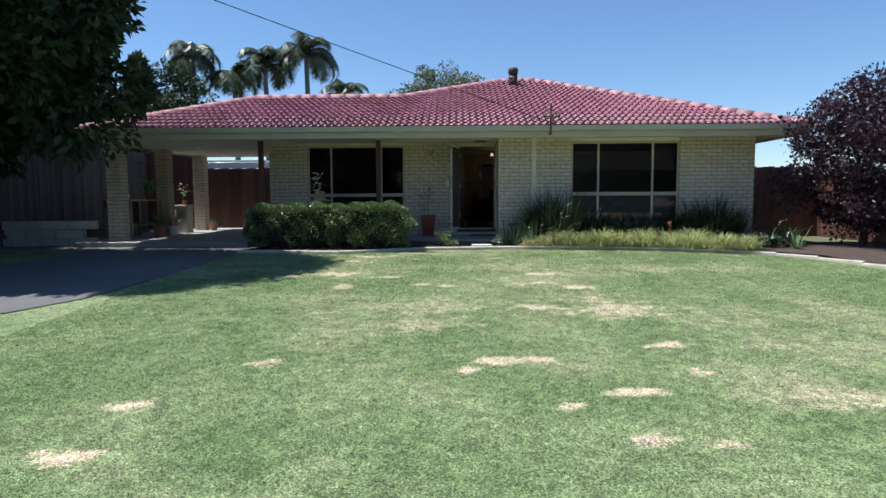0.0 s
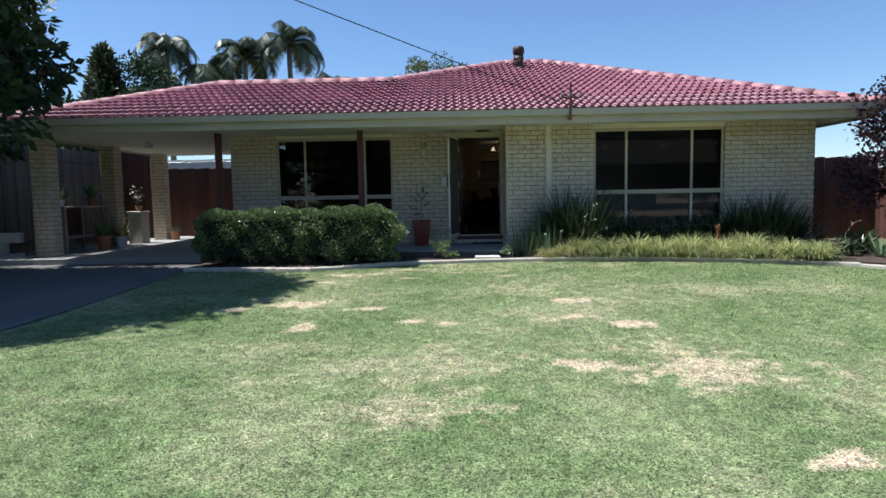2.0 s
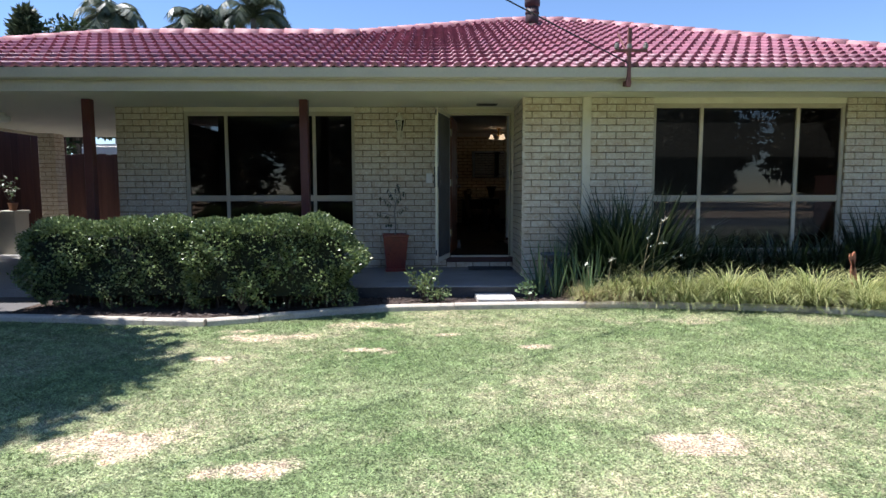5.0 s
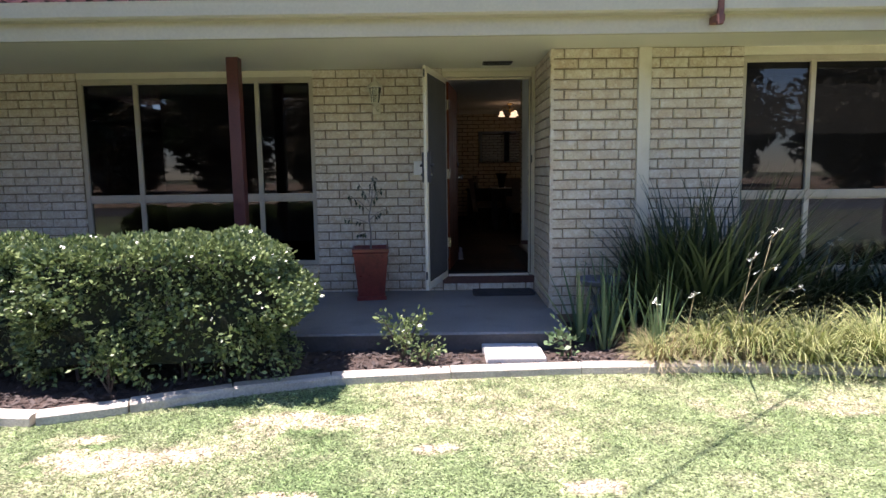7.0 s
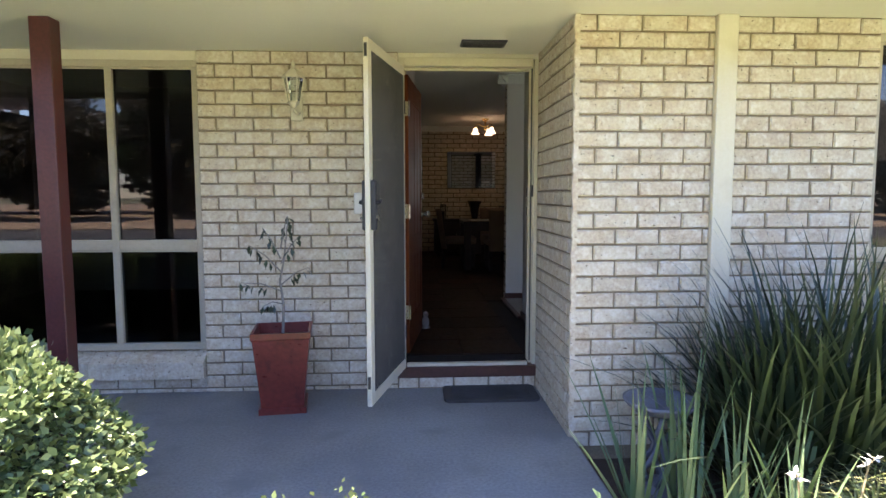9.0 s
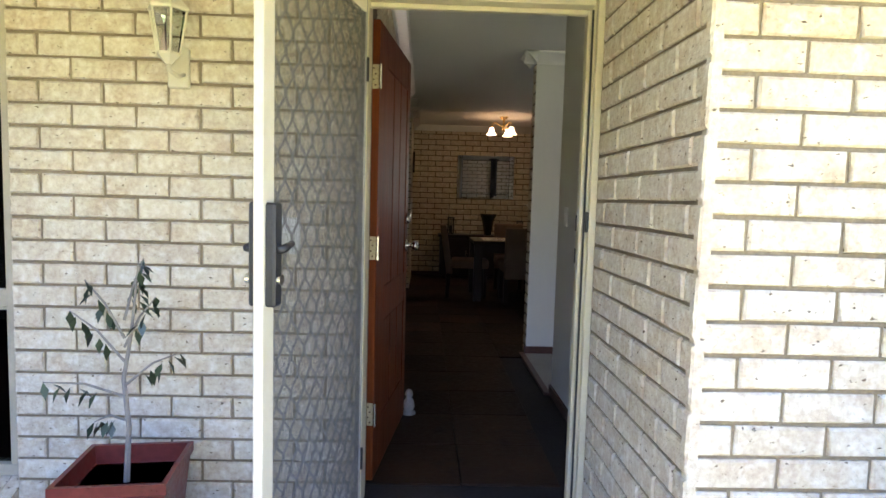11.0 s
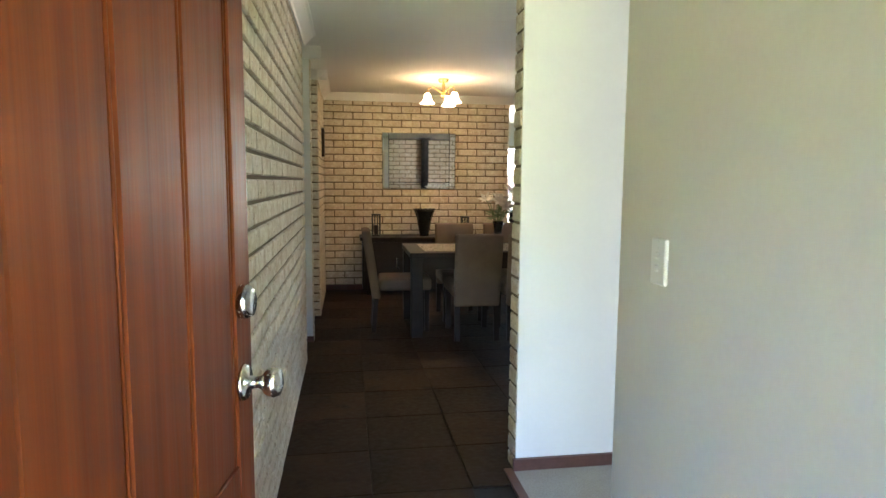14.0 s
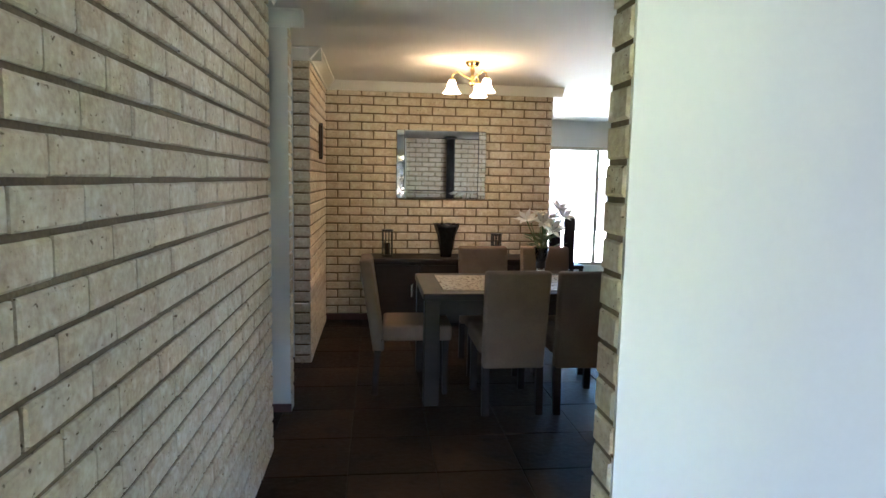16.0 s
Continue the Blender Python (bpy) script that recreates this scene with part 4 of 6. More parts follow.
t = thing("sapling", (-0.655, 14.76, 0.435), "thin sparse sapling with drooping dark leaves in a pot", "sapling")
stem = [(0, 0, 0), (0.01, 0, 0.2), (-0.01, 0.01, 0.36), (0.02, 0.0, 0.5), (0.05, 0.0, 0.76)]
part("trunk", tube(stem, [0.011, 0.009, 0.008, 0.006, 0.003], 6), PALM_BARK, t)
lv = []
for k, (z, dx, dy, dz) in enumerate([(0.3, -0.24, -0.05, 0.06), (0.34, 0.16, 0.05, 0.1), (0.42, -0.2, 0.04, 0.16), (0.47, 0.13, -0.06, 0.18), (0.5, -0.1, -0.05, 0.2), (0.22, -0.12, 0.03, -0.02), (0.56, 0.03, 0.08, 0.2)]):
    a = Vector((0, 0, z))
    b = a + Vector((dx, dy, dz))
    part("twig", tube([a, (a + b) / 2 + Vector((0, 0, 0.02)), b], [0.005, 0.004, 0.002], 5), PALM_BARK, t)
    for j in range(7):
        p = a.lerp(b, 0.35 + 0.65 * j / 6)
        leaf_quad(lv, p, Vector((rng.uniform(-0.5, 0.5), rng.uniform(-0.5, 0.5), rng.uniform(-1.1, -0.3))), 0.026, 0.06)
for j in range(7):
    leaf_quad(lv, Vector((0.05, 0, 0.6 + 0.025 * j)), Vector((rng.uniform(-1, 1), rng.uniform(-1, 1), -0.8)), 0.026, 0.06)
part("foliage", mesh_from("foliage", [tuple(v) for v in lv], 4, STRAP_LEAF), STRAP_LEAF, t, "drooping dark green leaves")

# flue on the roof
t = thing("roof_flue", (1.65, 17.75, EZ + SL * (17.75 - EY) - 0.1), "brown metal flue pipe with a cap on the roof", "flue")
FLUE = surface("flue_paint", (0.04, 0.02, 0.018), (0.055, 0.028, 0.025), 3, 40, 0.6, 0.1)
part("pipe", lathe([(0.12, 0), (0.12, 0.42)], 20), FLUE, t, "", True)
part("band", lathe([(0.128, 0.3), (0.128, 0.33)], 20), FLUE, t, "", True)
part("cap", lathe([(0.1, 0.4), (0.14, 0.45), (0.14, 0.55), (0.12, 0.6), (0.05, 0.62)], 20), FLUE, t, "", True)
part("flashing", lathe([(0.24, -0.02), (0.2, 0.06), (0.125, 0.11)], 16), FLUE, t, "lead flashing collar")

# service bracket and the cable to the street pole
t = thing("cable_bracket", (2.05, EY - 0.03, SOFF), "rusty red steel cable bracket on the fascia", "bracket")
RUST = surface("rust_paint", (0.15, 0.06, 0.05), (0.21, 0.09, 0.07), 8, 60, 0.8, 0.3)
part("arm", bb(-0.02, 0.02, -0.045, -0.005, -0.02, 0.62, 0.003), RUST, t)
part("crossarm", bb(-0.16, 0.2, -0.04, -0.01, 0.36, 0.39, 0.003), RUST, t)
part("fixing", bb(-0.03, 0.03, -0.04, 0.09, 0.0, 0.05, 0.003), RUST, t)
part("brace", tube([(0, -0.025, 0.3), (-0.05, 0.25, 0.62)], 0.012, 6), RUST, t)
for xx in (-0.14, 0.0, 0.18):
    part("insulator", lathe([(0.012, 0), (0.028, 0.01), (0.028, 0.05), (0.015, 0.06), (0.02, 0.075)], 10, None, (xx, -0.025, 0.39)), PALM_BARK, t)
t = thing("power_cable", (2.04, EY - 0.06, 2.5), "black overhead power cable to the house", "cable")
A, B = Vector((0, 0, 0)), Vector((-22.0, -16.5, 5.75))
part("strand", tube([A.lerp(B, k / 40) + Vector((0, 0, -0.7 * (k / 40) * (1 - k / 40))) for k in range(41)], 0.0075, 5), BLACK, t)
# street pole that holds it
t = thing("power_pole", (-20.1, -3.3, -0.72), "tall grey timber power pole at the street", "pole")
part("shaft", tube([(0, 0, 0), (0, 0, 8.6)], [0.16, 0.11], 12), BARK, t, "", True)
part("crossarm", bb(-0.9, 0.9, -0.06, 0.06, 8.0, 8.12, 0.01), BARK, t)

# ---- garden ----
KERB_LINE = [(-4.45, 12.42), (-3.6, 12.33), (-2.9, 12.24), (-2.3, 12.18), (-1.85, 12.35), (-1.3, 12.58), (-0.7, 12.76), (0.1, 12.85), (1.0, 12.91), (2.0, 12.91), (2.9, 12.82), (3.8, 12.66), (4.7, 12.4), (5.5, 12.1), (6.1, 11.7), (6.55, 11.1), (6.9, 10.4), (7.4, 9.4)]
bed = bmesh.new()
pts = KERB_LINE + [(12, 9.4), (12, 14.25), (-4.45, 14.25)]
bed.faces.new([bed.verts.new((x, y, -0.135 + (0.0 if y > 10.5 else -0.06))) for x, y in pts])
bmesh.ops.triangulate(bed, faces=bed.faces[:])
setting("garden_bed", bed, MULCH, "dark brown bark mulch garden bed")

t = tagged(new("garden_kerb"), "pale concrete garden kerb with joints", "kerb", "", "structure")
for i, (a, b) in enumerate(zip(KERB_LINE, KERB_LINE[1:])):
    n = max(1, round(math.dist(a, b) / 0.75))
    for j in range(n):
        p = Vector(a).lerp(Vector(b), j / n)
        q2 = Vector(a).lerp(Vector(b), (j + 1) / n)
        d = (q2 - p)
        ln = d.length - 0.008
        zt = float(lawn_z(np.float64((p.y + q2.y) / 2))) + 0.06
        bm = prism([(-0.065, -0.14), (0.065, -0.14), (0.06, -0.015), (0.045, 0.0), (-0.045, 0.0), (-0.06, -0.015)], "x", -ln / 2, ln / 2)
        o = part("kerb_stone", bm, KERB, t)
        o.matrix_basis = pose((p.x + q2.x) / 2, (p.y + q2.y) / 2, zt, 0, 0, math.degrees(math.atan2(d.y, d.x)) + random.uniform(-0.6, 0.6))
for y0, y1, dx in ((12.975, 13.245, 0.0), (13.252, 13.358, -0.012)):
    tagged(part("stepping_paver", bb(0.36 + dx, 0.785 + dx, y0, y1, -0.15, -0.085, 0.008), PAVER, None), "pale rectangular concrete paver before the porch", "paver", "pavers before the porch")

# loose bark chips
rs = np.random.RandomState(3)
N = 5200
cx, cy = rs.uniform(-4.3, 6.2, N), rs.uniform(12.2, 13.4, N)
ky = np.interp(cx, [p[0] for p in KERB_LINE[:15]], [p[1] for p in KERB_LINE[:15]]) + 0.06
keep = (cy > ky) & ~((cx > 0.34) & (cx < 0.81) & (cy > 13.0))
cx, cy = cx[keep], cy[keep]
N = len(cx)
th, ln, wd = rs.uniform(0, 6.28, N), rs.uniform(0.012, 0.04, N), rs.uniform(0.004, 0.012, N)
u = np.stack([np.cos(th), np.sin(th), rs.uniform(-0.4, 0.4, N)], -1) * ln[:, None]
w = np.stack([-np.sin(th), np.cos(th), rs.uniform(-0.5, 0.5, N)], -1) * wd[:, None]
c = np.stack([cx, cy, np.full(N, -0.122)], -1)
me = mesh_from("bark_chips", np.stack([c - u - w, c + u - w, c + u + w, c - u + w], 1), 4, CHIP)
tagged(new("bark_chips", me), "scattered brown bark chips on the bed", "mulch", "", "stuff")


def leaf_cloud(n, sampler, size, seed, droop=0.0, ratio=0.5):
    """Corners of n small pointed leaves. sampler gives places and outward ways."""
    r = np.random.RandomState(seed)
    c, nrm = sampler(r, n)
    n = len(c)
    d = nrm + r.normal(0, 0.75, (n, 3)) + np.array([0, 0, -droop])
    d /= np.linalg.norm(d, axis=1)[:, None]
    s = np.cross(d, r.normal(0, 1, (n, 3)))
    s /= np.linalg.norm(s, axis=1)[:, None]
    l = (size * r.uniform(0.6, 1.35, n))[:, None]
    f = np.cross(s, d) * l * 0.12
    return np.stack([c, c + d * l * 0.5 - s * l * ratio / 2 + f, c + d * l, c + d * l * 0.5 + s * l * ratio / 2 + f], 1)


def hedge(x0, x1, y0, y1, z0, z1, n, seed, label):
    t = thing("hedge_shrub", ((x0 + x1) / 2, (y0 + y1) / 2, z0), label, "hedge", "clipped hedge")
    hx, hy, hz = (x1 - x0) / 2, (y1 - y0) / 2, z1 - z0

    def sampler(r, n):
        p = r.uniform(-1, 1, (n, 3))
        k = r.randint(0, 6, n)
        side = r.uniform(0, 1, n)
        # push most leaves to the faces of a rounded block
        p[k == 0, 0] = -1
        p[k == 1, 0] = 1
        p[(k == 2), 1] = -1
        p[k == 3, 1] = 1
        p[(k > 3), 2] = 1
        inner = side < 0.2
        p[inner] *= r.uniform(0.55, 0.95, (inner.sum(), 1))
        q = np.abs(p)
        rad = (q ** 7).sum(1) ** (1 / 7)
        p = p / rad[:, None] * np.where(inner, r.uniform(0.6, 0.95, n), 1.0)[:, None]
        nrm = np.sign(p) * np.abs(p) ** 5
        nrm /= np.linalg.norm(nrm, axis=1)[:, None] + 1e-6
        zz = (p[:, 2] + 1) / 2
        lump = 0.07 * np.sin(p[:, 0] * hx * 7.3 + seed) * np.sin(zz * 9 + p[:, 0] * hx * 3.1) + 0.05 * np.sin(p[:, 0] * hx * 17 + zz * 13) + r.normal(0, 0.022, n)
        c = np.stack([p[:, 0] * hx, p[:, 1] * hy * (0.86 + 0.14 * np.clip(zz * 2, 0, 1)), hz * (0.04 + 0.96 * zz)], -1) + nrm * lump[:, None] * np.array([1, 1, 0.55])
        thin = (zz < 0.28) & (r.uniform(0, 1, n) < 0.55 + 0.3 * np.sin(p[:, 0] * hx * 11))
        gap = (nrm[:, 1] < -0.5) & (np.sin(p[:, 0] * hx * 8.0 + seed * 2 + 2 * np.sin(zz * 6)) > 0.1) & (zz < 0.85) & (r.uniform(0, 1, n) < 0.72)
        return c[~thin & ~gap], nrm[~thin & ~gap]
    V = leaf_cloud(n, sampler, 0.034, seed, 0.0, 0.62)
    part("foliage", mesh_from("foliage", V, 4, HEDGE_LEAF), HEDGE_LEAF, t, "small glossy green leaves with yellow tips")
    bm = bmesh.new()
    r = random.Random(seed)
    for k in range(int((x1 - x0) * 16)):
        a = Vector((r.uniform(-hx * 0.75, hx * 0.75), r.uniform(-hy * 0.4, hy * 0.6), 0))
        b = a + Vector((r.uniform(-0.15, 0.15), r.uniform(-0.12, 0.12), hz * 0.9))
        tube([a, (a + b) / 2 + Vector((r.uniform(-0.04, 0.04), 0, 0)), b], [0.012, 0.009, 0.004], 5, bm)
    part("stem", bm, BARK, t, "thin brown stems")
    # lumpy block behind the leaves, near-black to stand in for the shade inside
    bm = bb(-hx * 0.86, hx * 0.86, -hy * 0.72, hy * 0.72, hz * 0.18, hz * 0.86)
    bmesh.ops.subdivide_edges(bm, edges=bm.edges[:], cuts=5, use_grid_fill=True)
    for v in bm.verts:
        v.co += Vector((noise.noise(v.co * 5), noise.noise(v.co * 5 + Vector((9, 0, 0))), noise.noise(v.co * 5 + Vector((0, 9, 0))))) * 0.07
    part("inner_core", bm, HEDGE_SHADE, t, "near-black block that stands in for shade between the leaves")
    return t


HEDGE_SHADE = surface("hedge_inner_shade", (0.012, 0.016, 0.008), (0.022, 0.028, 0.012), 12, 60, 0.95, 0.8, depth=0.03)
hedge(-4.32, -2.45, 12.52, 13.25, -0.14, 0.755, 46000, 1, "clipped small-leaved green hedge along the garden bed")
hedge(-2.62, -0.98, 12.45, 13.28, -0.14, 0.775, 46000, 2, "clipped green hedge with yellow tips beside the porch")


def small_shrub(x, y, h, n, mat, seed, label, size=0.035):
    t = thing("small_shrub", (x, y, -0.14), label, "shrub", "young shrubs")
    r = random.Random(seed)
    tips = []
    bm = bmesh.new()
    for k in range(6):
        b = Vector((r.uniform(-0.15, 0.15), r.uniform(-0.12, 0.12), h * r.uniform(0.6, 0.95)))
        tube([(0, 0, 0), b * 0.5 + Vector((0, 0, 0.02)), b], [0.008, 0.006, 0.003], 5, bm)
        tips.append(b)
    part("stem", bm, BARK, t)

    def sampler(q, n):
        c = np.array([tuple(tips[k]) for k in q.randint(0, len(tips), n)]) * q.uniform(0.55, 1.05, (n, 1)) + q.normal(0, 0.035, (n, 3))
        nrm = c - np.array([0, 0, h * 0.4])
        return c, nrm / np.linalg.norm(nrm, axis=1)[:, None]
    part("foliage", mesh_from("foliage", leaf_cloud(n, sampler, size, seed, 0, 0.6), 4, mat), mat, t)
    return t


small_shrub(-0.24, 13.12, 0.34, 420, HEDGE_LEAF, 5, "young green shrub in the mulch bed")
small_shrub(-0.08, 13.02, 0.17, 130, HEDGE_LEAF, 6, "young green shrub in the mulch bed")
small_shrub(0.98, 13.12, 0.24, 70, IRIS_LEAF, 7, "wilted pale young plant in the mulch bed", 0.05)
small_shrub(-2.05, 12.5, 0.4, 380, HEDGE_LEAF, 8, "young green shrub in front of the hedge")
small_shrub(6.0, 12.3, 0.3, 160, EUC_LEAF, 9, "low grey-green plant at the kerb", 0.07)


def blades(n, spread, ln, wd, lean, seed, base=(0.12, 0.12), droop=0.6, seg=5):
    """Arching strap leaves from a common base, as quads; gives their corners."""
    r = np.random.RandomState(seed)
    a = r.uniform(0, 2 * np.pi, n)
    rad = np.sqrt(r.uniform(0, 1, n))
    p0 = np.stack([np.cos(a) * rad * base[0], np.sin(a) * rad * base[1], np.zeros(n)], -1)
    out = a + r.normal(0, 0.5, n)
    tilt = np.abs(r.normal(lean, spread, n))
    L = ln * r.uniform(0.55, 1.15, n)
    ways = np.stack([np.cos(out), np.sin(out)], -1)
    side = np.stack([-np.sin(out), np.cos(out), np.zeros(n)], -1)
    P = [p0]
    ang = tilt.copy()
    cur = p0
    for k in range(seg):
        st = L / seg
        cur = cur + np.stack([ways[:, 0] * np.sin(ang) * st, ways[:, 1] * np.sin(ang) * st, np.cos(ang) * st], -1)
        P.append(cur)
        ang = ang + droop * r.uniform(0.5, 1.5, n) / seg * (0.5 + k * 0.35)
    quads = []
    for k in range(seg):
        w0 = wd * (1 - (k / seg) ** 2) * 0.5
        w1 = wd * (1 - ((k + 1) / seg) ** 2) * 0.5 + 0.0006
        quads.append(np.stack([P[k] - side * w0, P[k] + side * w0, P[k + 1] + side * w1, P[k + 1] - side * w1], 1))
    V = np.stack(quads, 1).reshape(-1, 3)
    V[:, 2] = np.maximum(V[:, 2], 0.01)
    # weld the strip of each leaf so that it takes one colour
    me = bpy.data.meshes.new("foliage")
    nn = n * seg
    grid_v = np.zeros((n, (seg + 1) * 2, 3), dtype=np.float32)
    for k in range(seg):
        grid_v[:, 2 * k], grid_v[:, 2 * k + 1] = quads[k][:, 0], quads[k][:, 1]
    grid_v[:, 2 * seg], grid_v[:, 2 * seg + 1] = quads[-1][:, 3], quads[-1][:, 2]
    grid_v[:, :, 2] = np.maximum(grid_v[:, :, 2], 0.01)
    off = (np.arange(n) * (seg + 1) * 2)[:, None, None]
    k = np.arange(seg)[None, :, None] * 2
    F = off + k + np.array([0, 1, 3, 2])[None, None, :]
    me.vertices.add(n * (seg + 1) * 2)
    me.vertices.foreach_set("co", grid_v.ravel())
    me.loops.add(nn * 4)
    me.loops.foreach_set("vertex_index", F.reshape(-1).astype(np.int32))
    me.polygons.add(nn)
    me.polygons.foreach_set("loop_start", np.arange(nn, dtype=np.int32) * 4)
    me.update(calc_edges=True)
    return me


def strap_plant(name, x, y, label, cat, mat, group, **kw):
    t = thing(name, (x, y, -0.14), label, cat, group)
    me = blades(**kw)
    me.materials.append(mat)
    part("foliage", me, mat, t)
    return t


# tall fountains of strap leaves at both ends, lower dark clumps under the window
for i, (x, y, h, wide) in enumerate([(1.9, 13.86, 1.05, 0.18), (2.1, 13.74, 1.27, 0.22), (2.42, 13.74, 1.3, 0.24), (5.3, 13.82, 1.05, 0.22), (5.72, 13.76, 1.12, 0.24), (6.1, 13.74, 0.95, 0.22)]):
    strap_plant("strap_plant", x, y, "tall fountain of stiff dark strap leaves", "strap plant", STRAP_LEAF, "dark strap plants", n=330, spread=0.34, ln=h, wd=0.03, lean=0.36, seed=20 + i, base=(wide, wide * 0.8), droop=0.42, seg=6)
for i, (x, y, h) in enumerate([(2.95, 13.78, 0.86), (3.4, 13.85, 0.8), (3.85, 13.8, 0.74), (4.3, 13.85, 0.8), (4.78, 13.82, 0.78)]):
    strap_plant("strap_plant", x, y, "low spreading clump of dark strap leaves", "strap plant", STRAP_LEAF, "dark strap plants", n=330, spread=0.4, ln=h, wd=0.034, lean=0.55, seed=220 + i, base=(0.28, 0.2), droop=0.8, seg=6)
for i, (x, y, h) in enumerate([(6.5, 12.75, 0.45), (6.95, 13.1, 0.6)]):
    strap_plant("strap_plant", x, y, "small broad-leaved dark clump near the kerb", "strap plant", STRAP_LEAF, "dark strap plants", n=60, spread=0.4, ln=h, wd=0.06, lean=0.6, seed=230 + i, base=(0.14, 0.12), droop=1.0, seg=5)
TUFTS = [(1.66, 13.1), (1.98, 13.12), (2.28, 13.1), (2.2, 13.32)]
for k in range(12):
    x = 2.62 + k * 0.28 + 0.1 * math.sin(k * 2.3)
    TUFTS.append((x, float(np.interp(x, [p[0] for p in KERB_LINE], [p[1] for p in KERB_LINE])) + 0.10 + 0.05 * (k % 2)))
    if k % 2 == 0:
        TUFTS.append((x + 0.12, TUFTS[-1][1] + 0.3))
for i, (x, y) in enumerate(TUFTS):
    strap_plant("grass_tuft", x, y, "yellow-green arching ornamental grass tuft at the kerb", "grass tuft", TUFT_LEAF, "bright grass tufts", n=620, spread=0.38, ln=0.27 + 0.3 * ((i * 7) % 5) / 4, wd=0.009, lean=0.42, seed=60 + i, base=(0.14, 0.12), droop=1.9, seg=5)
    if i < 3:
        strap_plant("dry_grass_tuft", x - 0.06, y - 0.1, "straw-coloured dry grass tuft at the kerb", "grass tuft", DRY_LEAF, "bright grass tufts", n=240, spread=0.4, ln=0.32, wd=0.007, lean=0.6, seed=90 + i, base=(0.12, 0.1), droop=1.6, seg=5)
for i, (x, y, h) in enumerate([(1.28, 13.32, 0.62), (1.5, 13.35, 0.68), (1.62, 13.12, 0.55), (1.78, 13.42, 0.75), (1.16, 13.55, 0.7), (1.4, 13.62, 0.8)]):
    strap_plant("iris_plant", x, y, "fan of upright pale green sword leaves", "iris", IRIS_LEAF, "sword-leaved plants", n=16, spread=0.22, ln=h, wd=0.026, lean=0.22, seed=120 + i, base=(0.06, 0.04), droop=0.15, seg=4)
strap_plant("agave_plant", 6.85, 12.4, "pale spiky rosette of stiff leaves near the kerb", "agave", IRIS_LEAF, "", n=11, spread=0.35, ln=0.55, wd=0.055, lean=0.6, seed=130, base=(0.05, 0.05), droop=0.08, seg=3)

# seed stalks with pale heads over the strap plants
for i, (x, y, dx, dz) in enumerate([(2.28, 13.12, 0.18, 0.92), (2.2, 13.12, 0.1, 0.74), (2.1, 13.1, 0.34, 0.66), (2.2, 13.12, 0.44, 0.5), (1.8, 13.08, 0.07, 0.48), (1.62, 13.1, -0.04, 0.42), (6.7, 13.2, 0.35, 0.55), (5.9, 13.6, 0.05, 0.8), (5.7, 13.6, 0.1, 0.7), (3.0, 13.6, 0.2, 0.8)]):
    t = thing("flower_stalk", (x, y, -0.14), "bent pale flower stalk with white heads", "flower stalk", "flower stalks")
    part("stem", tube([(0, 0, 0), (dx * 0.3, 0, dz * 0.6), (dx * 0.7, 0, dz * 0.95), (dx, 0, dz)], [0.005, 0.004, 0.004, 0.003], 5), DRY_LEAF, t)
    lv = []
    r = random.Random(i)
    for k in range(12):
        f = r.choice((0.6, 0.8, 1.0, 1.0))
        p = Vector((dx * f, 0, dz * (0.85 + 0.15 * f)))
        leaf_quad(lv, p, Vector((r.uniform(-1, 1), r.uniform(-1, 1), r.uniform(-0.4, 1))), 0.016, 0.036)
    part("flower_head", mesh_from("flower_head", [tuple(v) for v in lv], 4, PETAL), PETAL, t)["kind"] = "stuff"

STAKE = surface("orange_stake", (0.4, 0.16, 0.09), (0.5, 0.22, 0.13), 6, 60, 0.8, 0.2)
for x, lean in ((4.55, 3), (4.7, -18)):
    t = thing("garden_stake", (x, 13.12, -0.14), "orange-brown timber garden stake stuck in the bed", "stake", "garden stakes")
    o = part("shaft", prism([(-0.018, 0.0), (0.018, 0.0), (0.018, 0.52), (0.0, 0.55), (-0.018, 0.52)], "y", -0.01, 0.01), STAKE, t)
    o.matrix_basis = pose(0, 0, 0, 0, lean, 0)

t = thing("birdbath", (1.36, 13.82, -0.14), "blue-grey ceramic birdbath with a lattice pedestal", "birdbath")
part("bowl", lathe([(0.06, 0.40), (0.14, 0.42), (0.175, 0.455), (0.18, 0.47), (0.165, 0.47), (0.12, 0.445), (0.03, 0.44)], 24), STEEL_BLUE, t, "", True)
part("base", lathe([(0.12, 0), (0.12, 0.03), (0.08, 0.05), (0.06, 0.06)], 18), STEEL_BLUE, t, "", True)
for k in range(6):
    a = k * math.pi / 3
    part("scroll", tube([((0.06 + 0.035 * math.sin(s * 9)) * math.cos(a + s * 1.4), (0.06 + 0.035 * math.sin(s * 9)) * math.sin(a + s * 1.4), 0.04 + s * 0.38) for s in np.linspace(0, 1, 10)], 0.014, 6), STEEL_BLUE, t, "", True)

